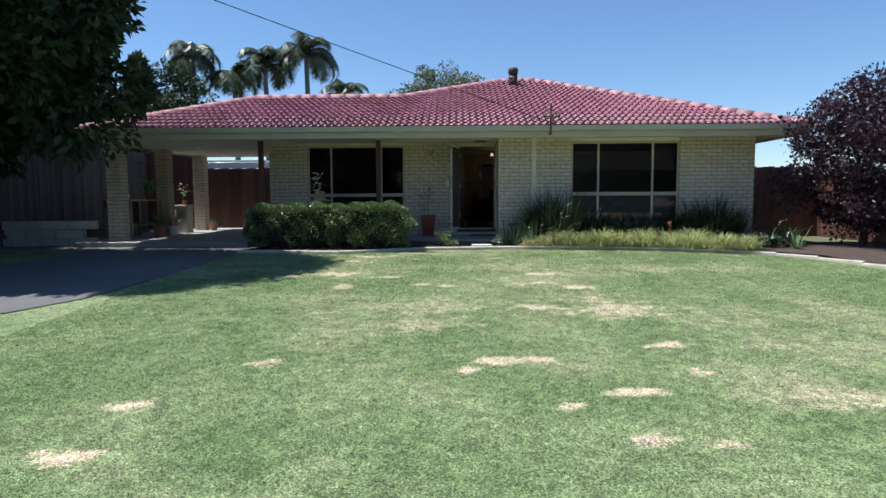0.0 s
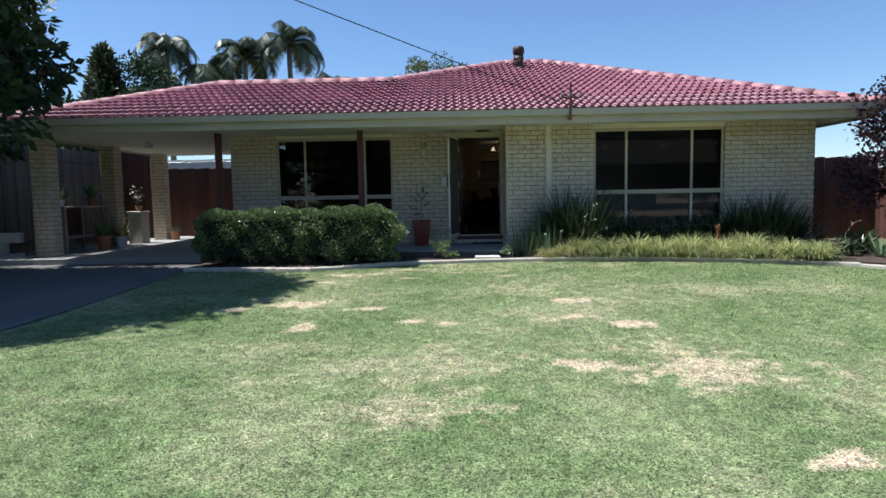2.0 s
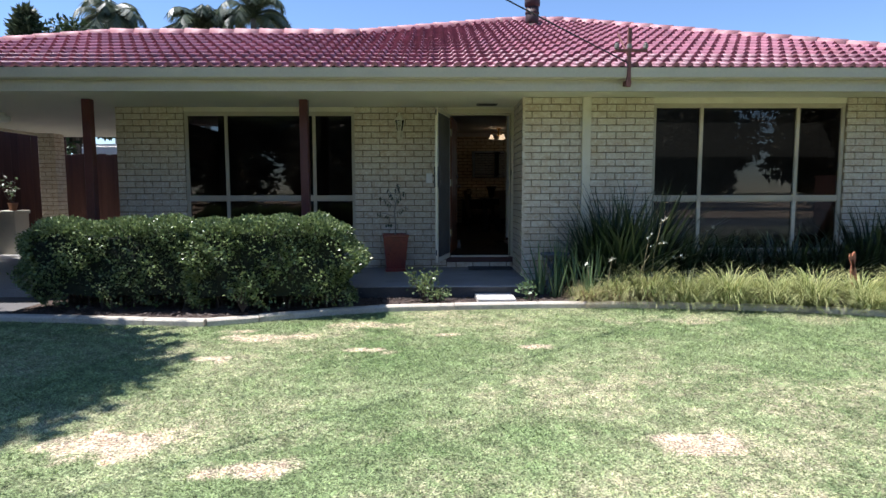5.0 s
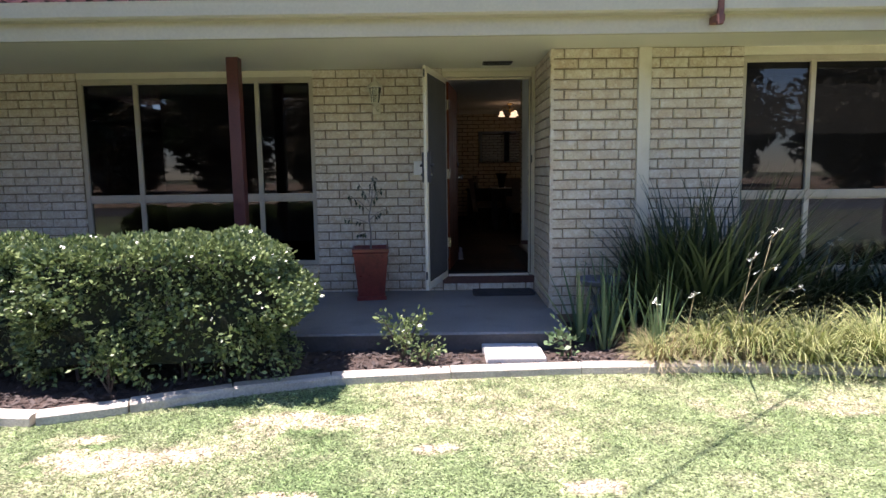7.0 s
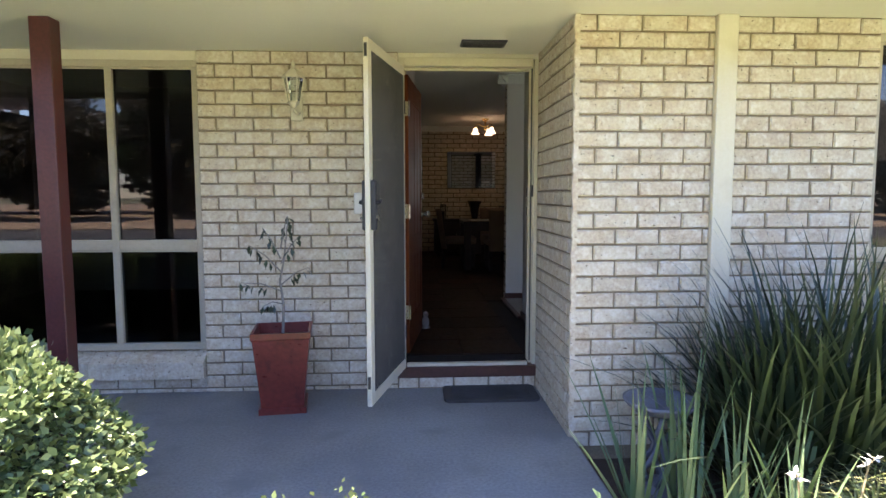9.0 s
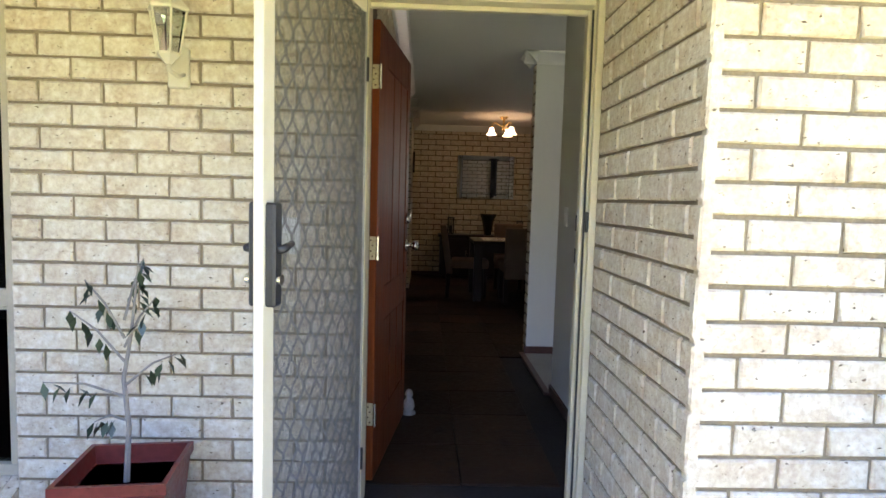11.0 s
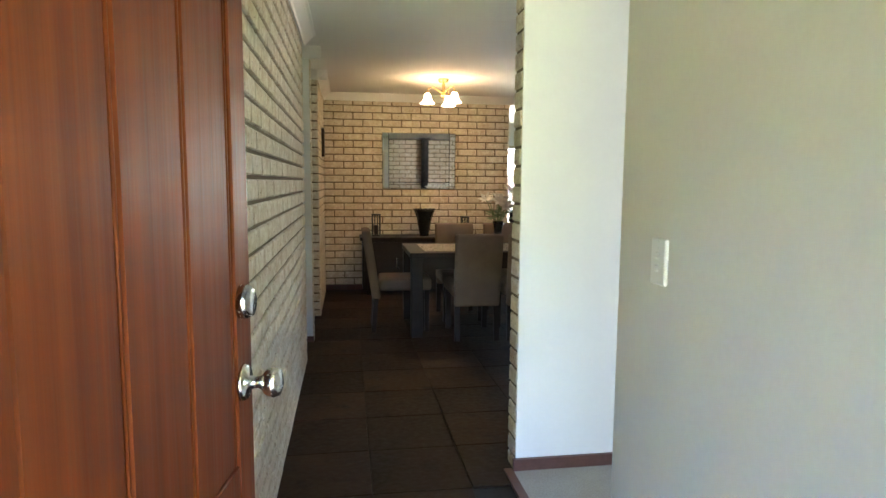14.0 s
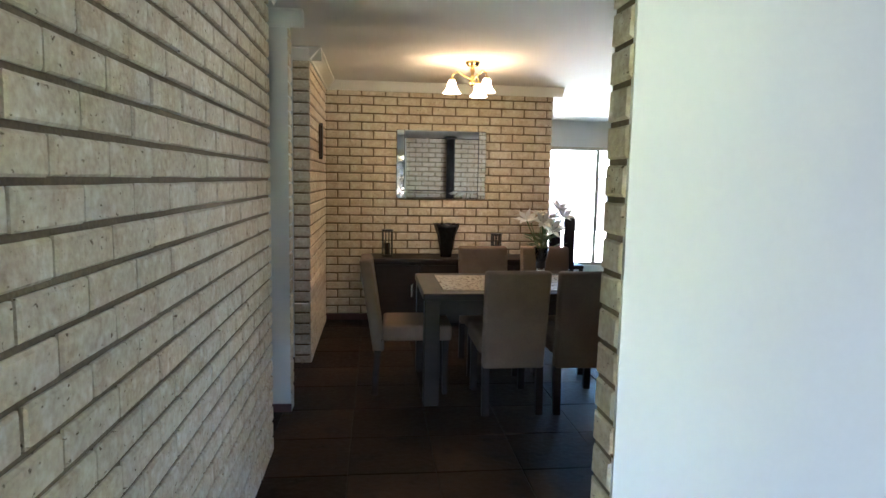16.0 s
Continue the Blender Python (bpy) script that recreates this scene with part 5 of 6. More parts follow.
# ---- fences and carport ----
def fence(name, a, b, z0, h, mat, label, board=0.15):
    t = tagged(new(name), label, "fence", "", "structure")
    d = Vector(b) - Vector(a)
    n = int(d.length / board)
    ang = math.degrees(math.atan2(d.y, d.x))
    meshes = []
    for k in range(3):
        bm = bb(-board / 2 - 0.012, board / 2 + 0.012, -0.009 + 0.006 * (k - 1), 0.009 + 0.006 * (k - 1), 0, h + 0.012 * k, 0.003)
        me = mesh_of(bm, "paling")
        me.materials.append(mat)
        meshes.append(me)
    for i in range(n):
        p = Vector(a) + d * ((i + 0.5) / n)
        o = part("paling", meshes[(i * 7) % 3], mat, t)
        o.matrix_basis = pose(p.x, p.y, z0, 0, random.uniform(-0.4, 0.4), ang)
    s = Vector((-d.y, d.x)).normalized()
    for z in (0.35, h - 0.3):
        c = (Vector(a) + Vector(b)) / 2 + s * 0.035
        o = part("rail", bb(-d.length / 2, d.length / 2, -0.02, 0.02, -0.04, 0.04), mat, t)
        o.matrix_basis = pose(c.x, c.y, z0 + z, 0, 0, ang)
    return t


fence("fence_east_cross", (6.82, 17.0), (9.9, 17.0), -0.2, 1.9, FENCE, "dark red-brown stained paling fence beside the house")
fence("fence_east_side", (9.9, 17.0), (9.9, 6.0), -0.3, 1.75, FENCE, "red-brown stained timber paling boundary fence")
fence("fence_carport_back", (-8.55, 20.6), (-4.57, 20.6), -0.1, 2.02, FENCE, "dark red-brown paling fence behind the carport")
fence("fence_carport_screen", (-10.4, 20.62), (-8.55, 20.62), -0.1, 2.6, FENCE, "tall dark red-brown paling screen behind the carport")
fence("fence_west_side", (-10.4, 20.6), (-10.4, 6.0), -0.3, 2.72, OLD_FENCE, "dark weathered grey timber paling fence")

# low block wall
t = tagged(new("retaining_wall"), "low pale limestone block retaining wall in shade", "wall", "", "structure")
bm = bb(-0.295, 0.295, -0.1, 0.1, 0, 0.195, 0.01)
blk = mesh_of(bm, "block")
blk.materials.append(BLOCK)
for r_ in range(3):
    for k in range(7):
        o = part("block", blk, BLOCK, t)
        o.matrix_basis = pose(-8.75 - k * 0.6 - 0.3 * (r_ % 2), 14.25 - k * 0.12, -0.18 + r_ * 0.2, 0, 0, 11.3)

# carport bench with plants and pots
WEATHERED = surface("weathered_timber", (0.3, 0.25, 0.19), (0.38, 0.32, 0.25), 3, 40, 0.85, 0.3, stretch=(1, 8, 8))
t = thing("potting_bench", (-8.25, 15.65, -0.06), "weathered timber potting bench under the carport", "bench")
part("bench_top", bb(-0.35, 0.35, -0.85, 0.85, 0.93, 0.97, 0.005), WEATHERED, t)
for x in (-0.3, 0.3):
    for y in (-0.78, 0.78):
        part("leg", bb(x - 0.035, x + 0.035, y - 0.035, y + 0.035, 0, 0.93, 0.003), WEATHERED, t)
part("lower_shelf", bb(-0.3, 0.3, -0.8, 0.8, 0.3, 0.33, 0.003), WEATHERED, t)
part("back_board", bb(-0.335, -0.3, -0.74, 0.74, 0.34, 0.92, 0.003), FENCE, t)


def potted(x, y, z, r0, h, mat, leaf, seed, label, n=240, tall=0.4):
    t = thing("potted_plant", (x, y, z), label, "potted plant", "carport pots")
    part("pot", lathe([(r0 * 0.7, 0), (r0, h * 0.9), (r0 * 1.08, h * 0.9), (r0 * 1.08, h), (r0 * 0.95, h), (r0 * 0.9, h * 0.85)], 16), mat, t)
    me = blades(n=n // 4, spread=0.3, ln=tall, wd=0.03, lean=0.4, seed=seed, base=(r0 * 0.5, r0 * 0.5), droop=0.8, seg=4)
    me.materials.append(leaf)
    o = part("foliage", me, leaf, t)
    o.location = (0, 0, h * 0.85)
    return t


CLAY = surface("terracotta", (0.35, 0.16, 0.09), (0.42, 0.2, 0.12), 4, 50, 0.85, 0.2)
potted(-8.2, 15.2, 0.91, 0.07, 0.14, WHITE, IRIS_LEAF, 1, "white pot with a small plant on the bench")
potted(-8.15, 16.2, 0.91, 0.1, 0.18, CLAY, IRIS_LEAF, 2, "terracotta pot with a leafy plant on the bench", 400, 0.42)
potted(-7.75, 15.9, -0.06, 0.16, 0.3, CLAY, IRIS_LEAF, 3, "terracotta pot with pale drooping leaves", 320, 0.5)
potted(-7.6, 16.35, -0.06, 0.13, 0.26, WHITE, DRY_LEAF, 4, "pale pot with a dry drooping plant", 240, 0.5)
potted(-7.55, 19.0, -0.06, 0.13, 0.22, CLAY, IRIS_LEAF, 5, "small terracotta pot beside a brick pillar", 90, 0.22)
t = thing("planter_box", (-7.95, 17.85, -0.06), "tall cream rendered planter box by a pillar", "planter")
part("body", bb(-0.17, 0.17, -0.2, 0.2, 0, 0.78, 0.012), FASCIA, t)
part("lip", bb(-0.19, 0.19, -0.22, 0.22, 0.74, 0.8, 0.008), FASCIA, t)
t = thing("potted_plant", (-7.9, 17.8, 0.74), "clay pot with a sparse white-flowering climber on the planter", "potted plant", "carport pots")
part("pot", lathe([(0.055, 0), (0.08, 0.12), (0.085, 0.12), (0.085, 0.14), (0.07, 0.14)], 16), CLAY, t)
r = random.Random(31)
green, white = [], []
for k in range(4):
    tip = Vector((r.uniform(-0.12, 0.12), r.uniform(-0.12, 0.12), r.uniform(0.45, 0.75)))
    part("stem", tube([(0, 0, 0.1), (tip.x * 0.8, tip.y * 0.6, tip.z * 0.5), tip], [0.007, 0.005, 0.003], 5), BARK, t)
    for j in range(12):
        p = Vector((0, 0, 0.1)).lerp(tip, r.uniform(0.3, 1.0)) + Vector((r.uniform(-0.05, 0.05), r.uniform(-0.05, 0.05), 0))
        leaf_quad(white if j % 3 == 0 else green, p, Vector((r.uniform(-1, 1), r.uniform(-1, 1), r.uniform(-0.6, 0.4))), 0.04, 0.08)
part("foliage", mesh_from("foliage", [tuple(v) for v in green], 4, IRIS_LEAF), IRIS_LEAF, t)["kind"] = "stuff"
part("flowers", mesh_from("flowers", [tuple(v) for v in white], 4, PETAL), PETAL, t)["kind"] = "stuff"
t = thing("carport_lamp", (-6.6, 15.8, SOFF - 0.13), "small round lamp on the carport ceiling", "ceiling lamp")
part("shade", lathe([(0.05, 0.13), (0.05, 0.1), (0.1, 0.08), (0.1, 0.02), (0.05, 0.0)], 16), WHITE, t, "", True)
# pale patio roof of the neighbour, over the back fence
t = thing("patio_roof", (-6.0, 24.5, -0.15), "white framed patio roof beyond the fence", "patio roof")
part("sheet", bb(-3.5, 2.2, -1.5, 1.5, 2.45, 2.5), WHITE, t)
part("beam", bb(-3.5, 2.2, -1.55, -1.48, 2.2, 2.42, 0.004), WHITE, t)
for x in (-3.3, -0.6, 2.0):
    part("post", bb(x - 0.05, x + 0.05, -1.5, -1.4, 0, 2.2), WHITE, t)

# ---- trees ----
def tree(name, at, label, mat, trunk_r, limbs, crown, n, leaf, seed, ratio=0.5, droop=0.1, bark=BARK, clump=0.45, shade=None):
    """A tapered trunk with limbs to leaf clumps that fill an uneven crown. crown: centre and radii from the base."""
    t = thing(name, at, label, "tree")
    r = random.Random(seed)
    c, rad = Vector(crown[0]), Vector(crown[1])
    bm = bmesh.new()
    fork = Vector((0, 0, max(0.6, (c.z - rad.z) * 0.9)))
    tube([(0, 0, 0), fork * 0.5 + Vector((0.04, 0.02, 0)), fork, c * 0.6 + fork * 0.4], [trunk_r, trunk_r * 0.85, trunk_r * 0.75, trunk_r * 0.4], 9, bm)
    part("trunk", bm, bark, t, "", True)
    cl = []
    for k in range(limbs):
        while True:
            p = Vector((r.uniform(-1, 1), r.uniform(-1, 1), r.uniform(-1, 1)))
            if 0.3 < p.length < 1:
                break
        tip = c + Vector((p.x * rad.x, p.y * rad.y, p.z * rad.z)) * r.uniform(0.8, 1.04)
        cl.append((tip, clump * r.uniform(0.6, 1.3)))
        if k < 16:
            mid = fork.lerp(tip, 0.5) + Vector((r.uniform(-0.15, 0.15), r.uniform(-0.15, 0.15), r.uniform(0, 0.2)))
            part("limb", tube([fork * r.uniform(0.85, 1.0), mid, tip], [trunk_r * 0.45, trunk_r * 0.25, trunk_r * 0.06], 6), bark, t)

    def sampler(q, n):
        k = q.randint(0, len(cl), n)
        cc = np.array([tuple(a) for a, _ in cl])[k]
        rr = np.array([b for _, b in cl])[k]
        u = q.normal(0, 1, (n, 3))
        u /= np.linalg.norm(u, axis=1)[:, None]
        return cc + u * (rr * q.uniform(0.2, 1.0, n) ** 0.6)[:, None] * np.array([1, 1, 0.75]), u
    part("crown", mesh_from("crown", leaf_cloud(n, sampler, leaf, seed, droop, ratio), 4, mat), mat, t)
    return t


tree("shade_tree", (-9.95, 10.45, -0.25), "large dense dark green shade tree over the driveway", TREE_LEAF, 0.32, 480, ((0.45, 0.0, 5.7), (4.3, 2.45, 5.0)), 270000, 0.2, 11, 0.45, 0.3, BARK, 0.8)
tree("shade_tree", (-13.6, 13.0, -0.3), "large dense dark green shade tree beyond the fence", TREE_LEAF, 0.25, 140, ((0, 0, 4.0), (3.2, 3.2, 3.2)), 45000, 0.2, 17, 0.45, 0.3, BARK, 0.8)
tree("plum_tree", (8.6, 13.1, -0.15), "purple-leaved plum tree beside the fence", PLUM_LEAF, 0.09, 170, ((0.15, 0, 1.9), (1.9, 1.7, 1.75)), 30000, 0.085, 12, 0.55, 0.1, BARK, 0.36)
# added tree: its crown, mostly out of view, keeps sun off the carport slab
tree("fence_tree", (-11.9, 16.0, -0.3), "dark leafy tree added beyond the west fence to shade the carport", TREE_LEAF, 0.18, 150, ((0, 0, 4.6), (2.5, 2.6, 2.6)), 36000, 0.22, 18, 0.45, 0.3, BARK, 0.75)
tree("fence_tree", (-12.4, 22.5, -0.3), "dark leafy tree beyond the back fence", TREE_LEAF, 0.18, 80, ((0, 0, 2.6), (2.6, 1.8, 2.0)), 14000, 0.22, 19, 0.45, 0.3, BARK, 0.75)
tree("gum_tree", (-1.0, 40, -0.2), "grey-green gum tree behind the house", EUC_LEAF, 0.3, 60, ((0, 0, 7.4), (3.4, 2.5, 2.2)), 9000, 0.24, 13, 0.35, 0.5, PALM_BARK, 0.8)
tree("broad_tree", (-14.2, 31, -0.2), "dark leafy tree behind the carport", TREE_LEAF, 0.25, 60, ((0, 0, 5.6), (1.9, 1.7, 2.4)), 10000, 0.22, 14, 0.4, 0.3, BARK, 0.7)
tree("back_tree", (7.9, 24.0, -0.2), "dark leafy tree behind the side fence", TREE_LEAF, 0.12, 30, ((0, 0, 1.9), (0.9, 0.9, 0.7)), 3500, 0.12, 15, 0.4, 0.3, BARK, 0.4)

# conifer
t = thing("cypress_tree", (-15.6, 30.5, -0.2), "dark upright conifer behind the carport", "tree")
part("trunk", tube([(0, 0, 0), (0, 0, 6.5)], [0.2, 0.04], 8), BARK, t)


def cone_sampler(q, n):
    z = q.uniform(0, 1, n) ** 1.3
    a = q.uniform(0, 6.283, n)
    rr = (1 - z) ** 0.75 * 2.2 * (0.65 + 0.35 * np.sin(a * 5 + z * 20)) * q.uniform(0.4, 1, n)
    c = np.stack([np.cos(a) * rr, np.sin(a) * rr, 1.0 + z * 7.0], -1)
    return c, np.stack([np.cos(a), np.sin(a), np.full(n, 0.6)], -1)


part("crown", mesh_from("crown", leaf_cloud(9000, cone_sampler, 0.4, 16, -0.3, 0.3), 4, PALM_LEAF), PALM_LEAF, t)


def palm(x, y, h, seed, fronds=20, ln=2.4):
    t = thing("palm_tree", (x, y, -0.2), "tall feathery palm behind the house", "palm", "palms behind the house")
    part("trunk", tube([(0, 0, 0), (0.1, 0, h * 0.5), (0, 0, h)], [0.2, 0.15, 0.13], 10), PALM_BARK, t, "", True)
    r = random.Random(seed)
    for k in range(fronds):
        a = k * 2.4 + r.uniform(-0.3, 0.3)
        up = r.uniform(0.1, 1.5)
        d = Vector((math.cos(a), math.sin(a), 0))
        spine = []
        p, e = Vector((0, 0, h)), up
        L = ln * r.uniform(0.8, 1.1)
        for s in range(9):
            spine.append(p.copy())
            p = p + (d * math.cos(e) + Vector((0, 0, math.sin(e)))) * (L / 8)
            e -= 0.2 + 0.05 * s
        quads = []
        for s in range(1, 9):
            way = (spine[s] - spine[s - 1]).normalized()
            side = way.cross(Vector((0, 0, 1))).normalized()
            for j in range(8):
                q = spine[s - 1].lerp(spine[s], j / 8)
                f = math.sin(math.pi * min(1, (s - 1 + j / 8) / 8 * 0.85 + 0.1))
                for sg in (-1, 1):
                    tip = q + side * sg * 0.55 * f + way * 0.26 + Vector((0, 0, -0.38 * f + r.uniform(-0.06, 0.06)))
                    quads += [q, q + way * 0.06, tip + way * 0.01, tip]
        part("frond", mesh_from("frond", [tuple(v) for v in quads], 4, PALM_LEAF), PALM_LEAF, t)
        part("frond_stem", tube(spine, [0.03, 0.028, 0.025, 0.022, 0.018, 0.015, 0.012, 0.009, 0.006], 4), PALM_LEAF, t)
    return t


palm(-11.0, 36, 8.7, 1)
palm(-8.6, 36, 9.3, 2, 22, 2.7)
palm(-13.0, 36.5, 8.2, 3)
palm(-15.2, 36, 9.2, 4)
palm(-7.3, 40, 7.6, 5, 16)

# across the street, seen in the window glass
BANK = surface("sandy_bank", (0.26, 0.18, 0.11), (0.34, 0.25, 0.16), 0.4, 12, 0.95, 0.6, stain=(0.16, 0.12, 0.075))
bm = bmesh.new()
ground_strip(bm, -120, 120, -60, -19.5, za + 1.0, za + 0.05)
setting("street_bank", bm, BANK, "bare sandy bank across the street")
DULL_LEAF = leaf_material("dull_gum_leaf", (0.06, 0.055, 0.035), (0.15, 0.13, 0.085), 0.6, 0.2)
r = random.Random(77)
for i in range(28):
    x = -66 + i * 4.9 + r.uniform(-1.5, 1.5)
    y = -29 - 8 * (i % 2) - r.uniform(0, 3)
    h = r.uniform(9.5, 14)
    tree("street_tree", (x, y, za + 0.3), "leafy grey-brown gum tree across the street", TREE_LEAF if i % 4 == 1 else DULL_LEAF, 0.25, 70, ((0, 0, h * 0.49), (4.8, 3.2, h * 0.48)), 9000, 0.62, 40 + i, 0.5, 0.3, BARK, 1.2)
t = thing("street_house", (12.5, -36, za), "low brick house across the street", "house")
part("wall", bb(-7, 7, -3, 3, 0, 2.5), MORTAR, t)
part("roof", prism([(-3.6, 2.5), (3.6, 2.5), (0, 4.2)], "x", -7.6, 7.6), TILE, t)
for x in (-4, 0.5, 4):
    part("window", bb(x - 0.9, x + 0.9, 2.99, 3.04, 0.9, 2.1), WHITE, t)
# ---- inside things ----
t = thing("light_switch", (1.194, 16.395, 1.28), "white two-button light switch plate on the grey wall", "light switch")
part("plate", bb(-0.01, 0.001, -0.036, 0.036, 0, 0.116, 0.004), WHITE, t)
for z in (0.042, 0.074):
    part("rocker", bb(-0.015, -0.009, -0.009, 0.009, z - 0.009, z + 0.009, 0.003), WHITE, t)

t = thing("wall_mirror", (0.862, 22.768, 1.445), "rectangular frameless mirror with a glass border on the brick wall", "mirror")
MIRROR = bpy.data.materials.new("mirror_glass")
MIRROR.use_nodes = True
p = MIRROR.node_tree.nodes["Principled BSDF"]
p.inputs["Base Color"].default_value = (0.85, 0.87, 0.86, 1)
p.inputs["Metallic"].default_value = 1.0
p.inputs["Roughness"].default_value = 0.02
part("backing", bb(0, 0.925, -0.012, 0.002, 0, 0.695), BLACK, t)
part("centre_glass", bb(0.083, 0.842, -0.022, -0.012, 0.083, 0.612), MIRROR, t)


def bevel_strip(x0, x1, z0, z1, ax):
    bm = bb(x0, x1, -0.022, -0.012, z0, z1)
    for v in bm.verts:
        if v.co.y < -0.02:
            if ax == "x" and (v.co.z < 0.01 or v.co.z > 0.69):
                v.co.y += 0.0016
            if ax == "z" and (v.co.x < 0.01 or v.co.x > 0.92):
                v.co.y += 0.0016
    return bm


part("border_glass", bevel_strip(0.083, 0.842, 0.003, 0.077, "x"), MIRROR, t)
part("border_glass", bevel_strip(0.083, 0.842, 0.618, 0.692, "x"), MIRROR, t)
part("border_glass", bevel_strip(0.003, 0.077, 0.003, 0.692, "z"), MIRROR, t)
part("border_glass", bevel_strip(0.848, 0.922, 0.003, 0.692, "z"), MIRROR, t)

t = thing("flue_pipe", (1.98, 18.05, FL), "black round heater flue pipe before the brick wall", "flue")
part("pipe", lathe([(0.075, 0.0), (0.075, CEIL - FL)], 20), BLACK, t, "", True)
part("collar", lathe([(0.12, CEIL - FL - 0.02), (0.12, CEIL - FL - 0.001)], 20), BLACK, t)
for z in (0.9, 1.8):
    part("seam", lathe([(0.0765, z), (0.079, z + 0.01), (0.0765, z + 0.02)], 20), BLACK, t, "", True)

t = thing("wall_hanging", (0.152, 22.0, 1.8), "small dark carved wall hanging on the brick", "wall hanging")
part("carving", prism([(-0.05, 0.0), (0.05, 0.03), (0.07, 0.12), (0.05, 0.2), (0.06, 0.29), (0.0, 0.32), (-0.06, 0.29), (-0.05, 0.2), (-0.07, 0.12)], "x", 0.0, 0.03), DARK_WOOD, t)
part("plaque", bb(0, 0.018, -0.075, 0.075, 0.02, 0.3, 0.004), DARK_WOOD, t)

# pendant light with three bell shades
SHADE = glow_material("lit_shade", (1.0, 0.72, 0.42), 0.5)
t = thing("ceiling_light", (1.435, 21.5, CEIL), "brass ceiling light with three lit white bell shades", "ceiling light")
part("ceiling_rose", lathe([(0.01, -0.04), (0.045, -0.035), (0.06, -0.01), (0.062, 0.0)], 18), BRASS, t, "", True)
part("stem", lathe([(0.006, -0.2), (0.02, -0.19), (0.03, -0.165), (0.018, -0.14), (0.012, -0.1), (0.02, -0.07), (0.012, -0.035)], 14), BRASS, t, "", True)
for k in range(3):
    a = radians(183 + 120 * k)
    d = Vector((math.cos(a), math.sin(a), 0))
    arm = part("arm", tube([Vector((0, 0, -0.15)), d * 0.06 + Vector((0, 0, -0.12)), d * 0.12 + Vector((0, 0, -0.085)), d * 0.165 + Vector((0, 0, -0.11)), d * 0.17 + Vector((0, 0, -0.15))], 0.007, 8), BRASS, t, "", True)
    bm = lathe([(0.016, 0.0), (0.03, -0.012), (0.036, -0.04), (0.046, -0.075), (0.075, -0.11), (0.072, -0.11), (0.043, -0.074), (0.03, -0.04), (0.012, -0.006)], 18, None, tuple(d * 0.17 + Vector((0, 0, -0.15))))
    sh = part("shade", bm, SHADE, arm, "lit frosted white bell shade", True)
    sh.visible_shadow = False
    part("collar", lathe([(0.02, 0.012), (0.022, -0.004)], 12, None, tuple(d * 0.17 + Vector((0, 0, -0.15)))), BRASS, arm)
    lamp = new("bulb", bpy.data.lights.new("bulb", 'POINT'))
    lamp.data.energy = BULB_WATTS
    lamp.data.color = (1.0, 0.57, 0.24)
    lamp.data.shadow_soft_size = 0.04
    lamp.location = Vector((1.435, 21.5, CEIL)) + d * 0.17 + Vector((0, 0, -0.2))

# sideboard
t = thing("sideboard", (1.55, 22.52, FL), "long dark timber sideboard against the brick wall", "sideboard")
part("body", bb(-0.95, 0.95, -0.2, 0.22, 0.06, 0.66, 0.004), DARK_WOOD, t)
part("worktop", bb(-0.98, 0.98, -0.23, 0.23, 0.66, 0.70, 0.006), DARK_WOOD, t)
for k in range(4):
    x = -0.93 + k * 0.47
    dd = part("door", bb(x, x + 0.455, -0.218, -0.2, 0.09, 0.64, 0.004), DARK_WOOD, t)
    part("handle", bb(x + 0.38, x + 0.4, -0.235, -0.218, 0.33, 0.45, 0.003), CHROME, dd)
for x in (-0.9, 0.86):
    for y in (-0.17, 0.15):
        part("leg", bb(x, x + 0.05, y, y + 0.05, 0, 0.06), DARK_WOOD, t)
SB = FL + 0.70
for x, h in ((0.77, 0.27), (1.87, 0.24)):
    t = thing("candle_lantern", (x, 22.5, SB), "dark cylindrical candle lantern on the sideboard", "lantern", "sideboard lanterns")
    part("base", lathe([(0.055, 0), (0.055, 0.015), (0.048, 0.02)], 14), BLACK, t)
    for k in range(10):
        a = k * math.pi / 5
        part("bar", tube([(0.05 * math.cos(a), 0.05 * math.sin(a), 0.015), (0.05 * math.cos(a), 0.05 * math.sin(a), h)], 0.006, 4), BLACK, t)
    part("rim", lathe([(0.048, h - 0.02), (0.057, h - 0.015), (0.057, h), (0.048, h)], 14), BLACK, t)
    part("candle", lathe([(0.028, 0.016), (0.028, h * 0.5)], 12), DARK_WOOD, t)
t = thing("glass_vase", (1.36, 22.5, SB), "wide ribbed black glass vase on the sideboard", "vase")
bm = bmesh.new()
prof = [(0.055, 0), (0.06, 0.04), (0.07, 0.12), (0.085, 0.22), (0.11, 0.29), (0.125, 0.325), (0.11, 0.325), (0.08, 0.24), (0.05, 0.05)]
rings = []
for r_, z in prof:
    rings.append([bm.verts.new(((r_ + 0.012 * (z / 0.3) * (k % 2)) * math.cos(2 * math.pi * k / 24), (r_ + 0.012 * (z / 0.3) * (k % 2)) * math.sin(2 * math.pi * k / 24), z + (0.012 * (k % 2) if z > 0.3 else 0))) for k in range(24)])
for a, b in zip(rings, rings[1:]):
    for k in range(24):
        bm.faces.new((a[k], a[(k + 1) % 24], b[(k + 1) % 24], b[k]))
bm.faces.new(rings[0][::-1])
bm.faces.new(rings[-1])
part("body", bm, VASE, t, "", True)

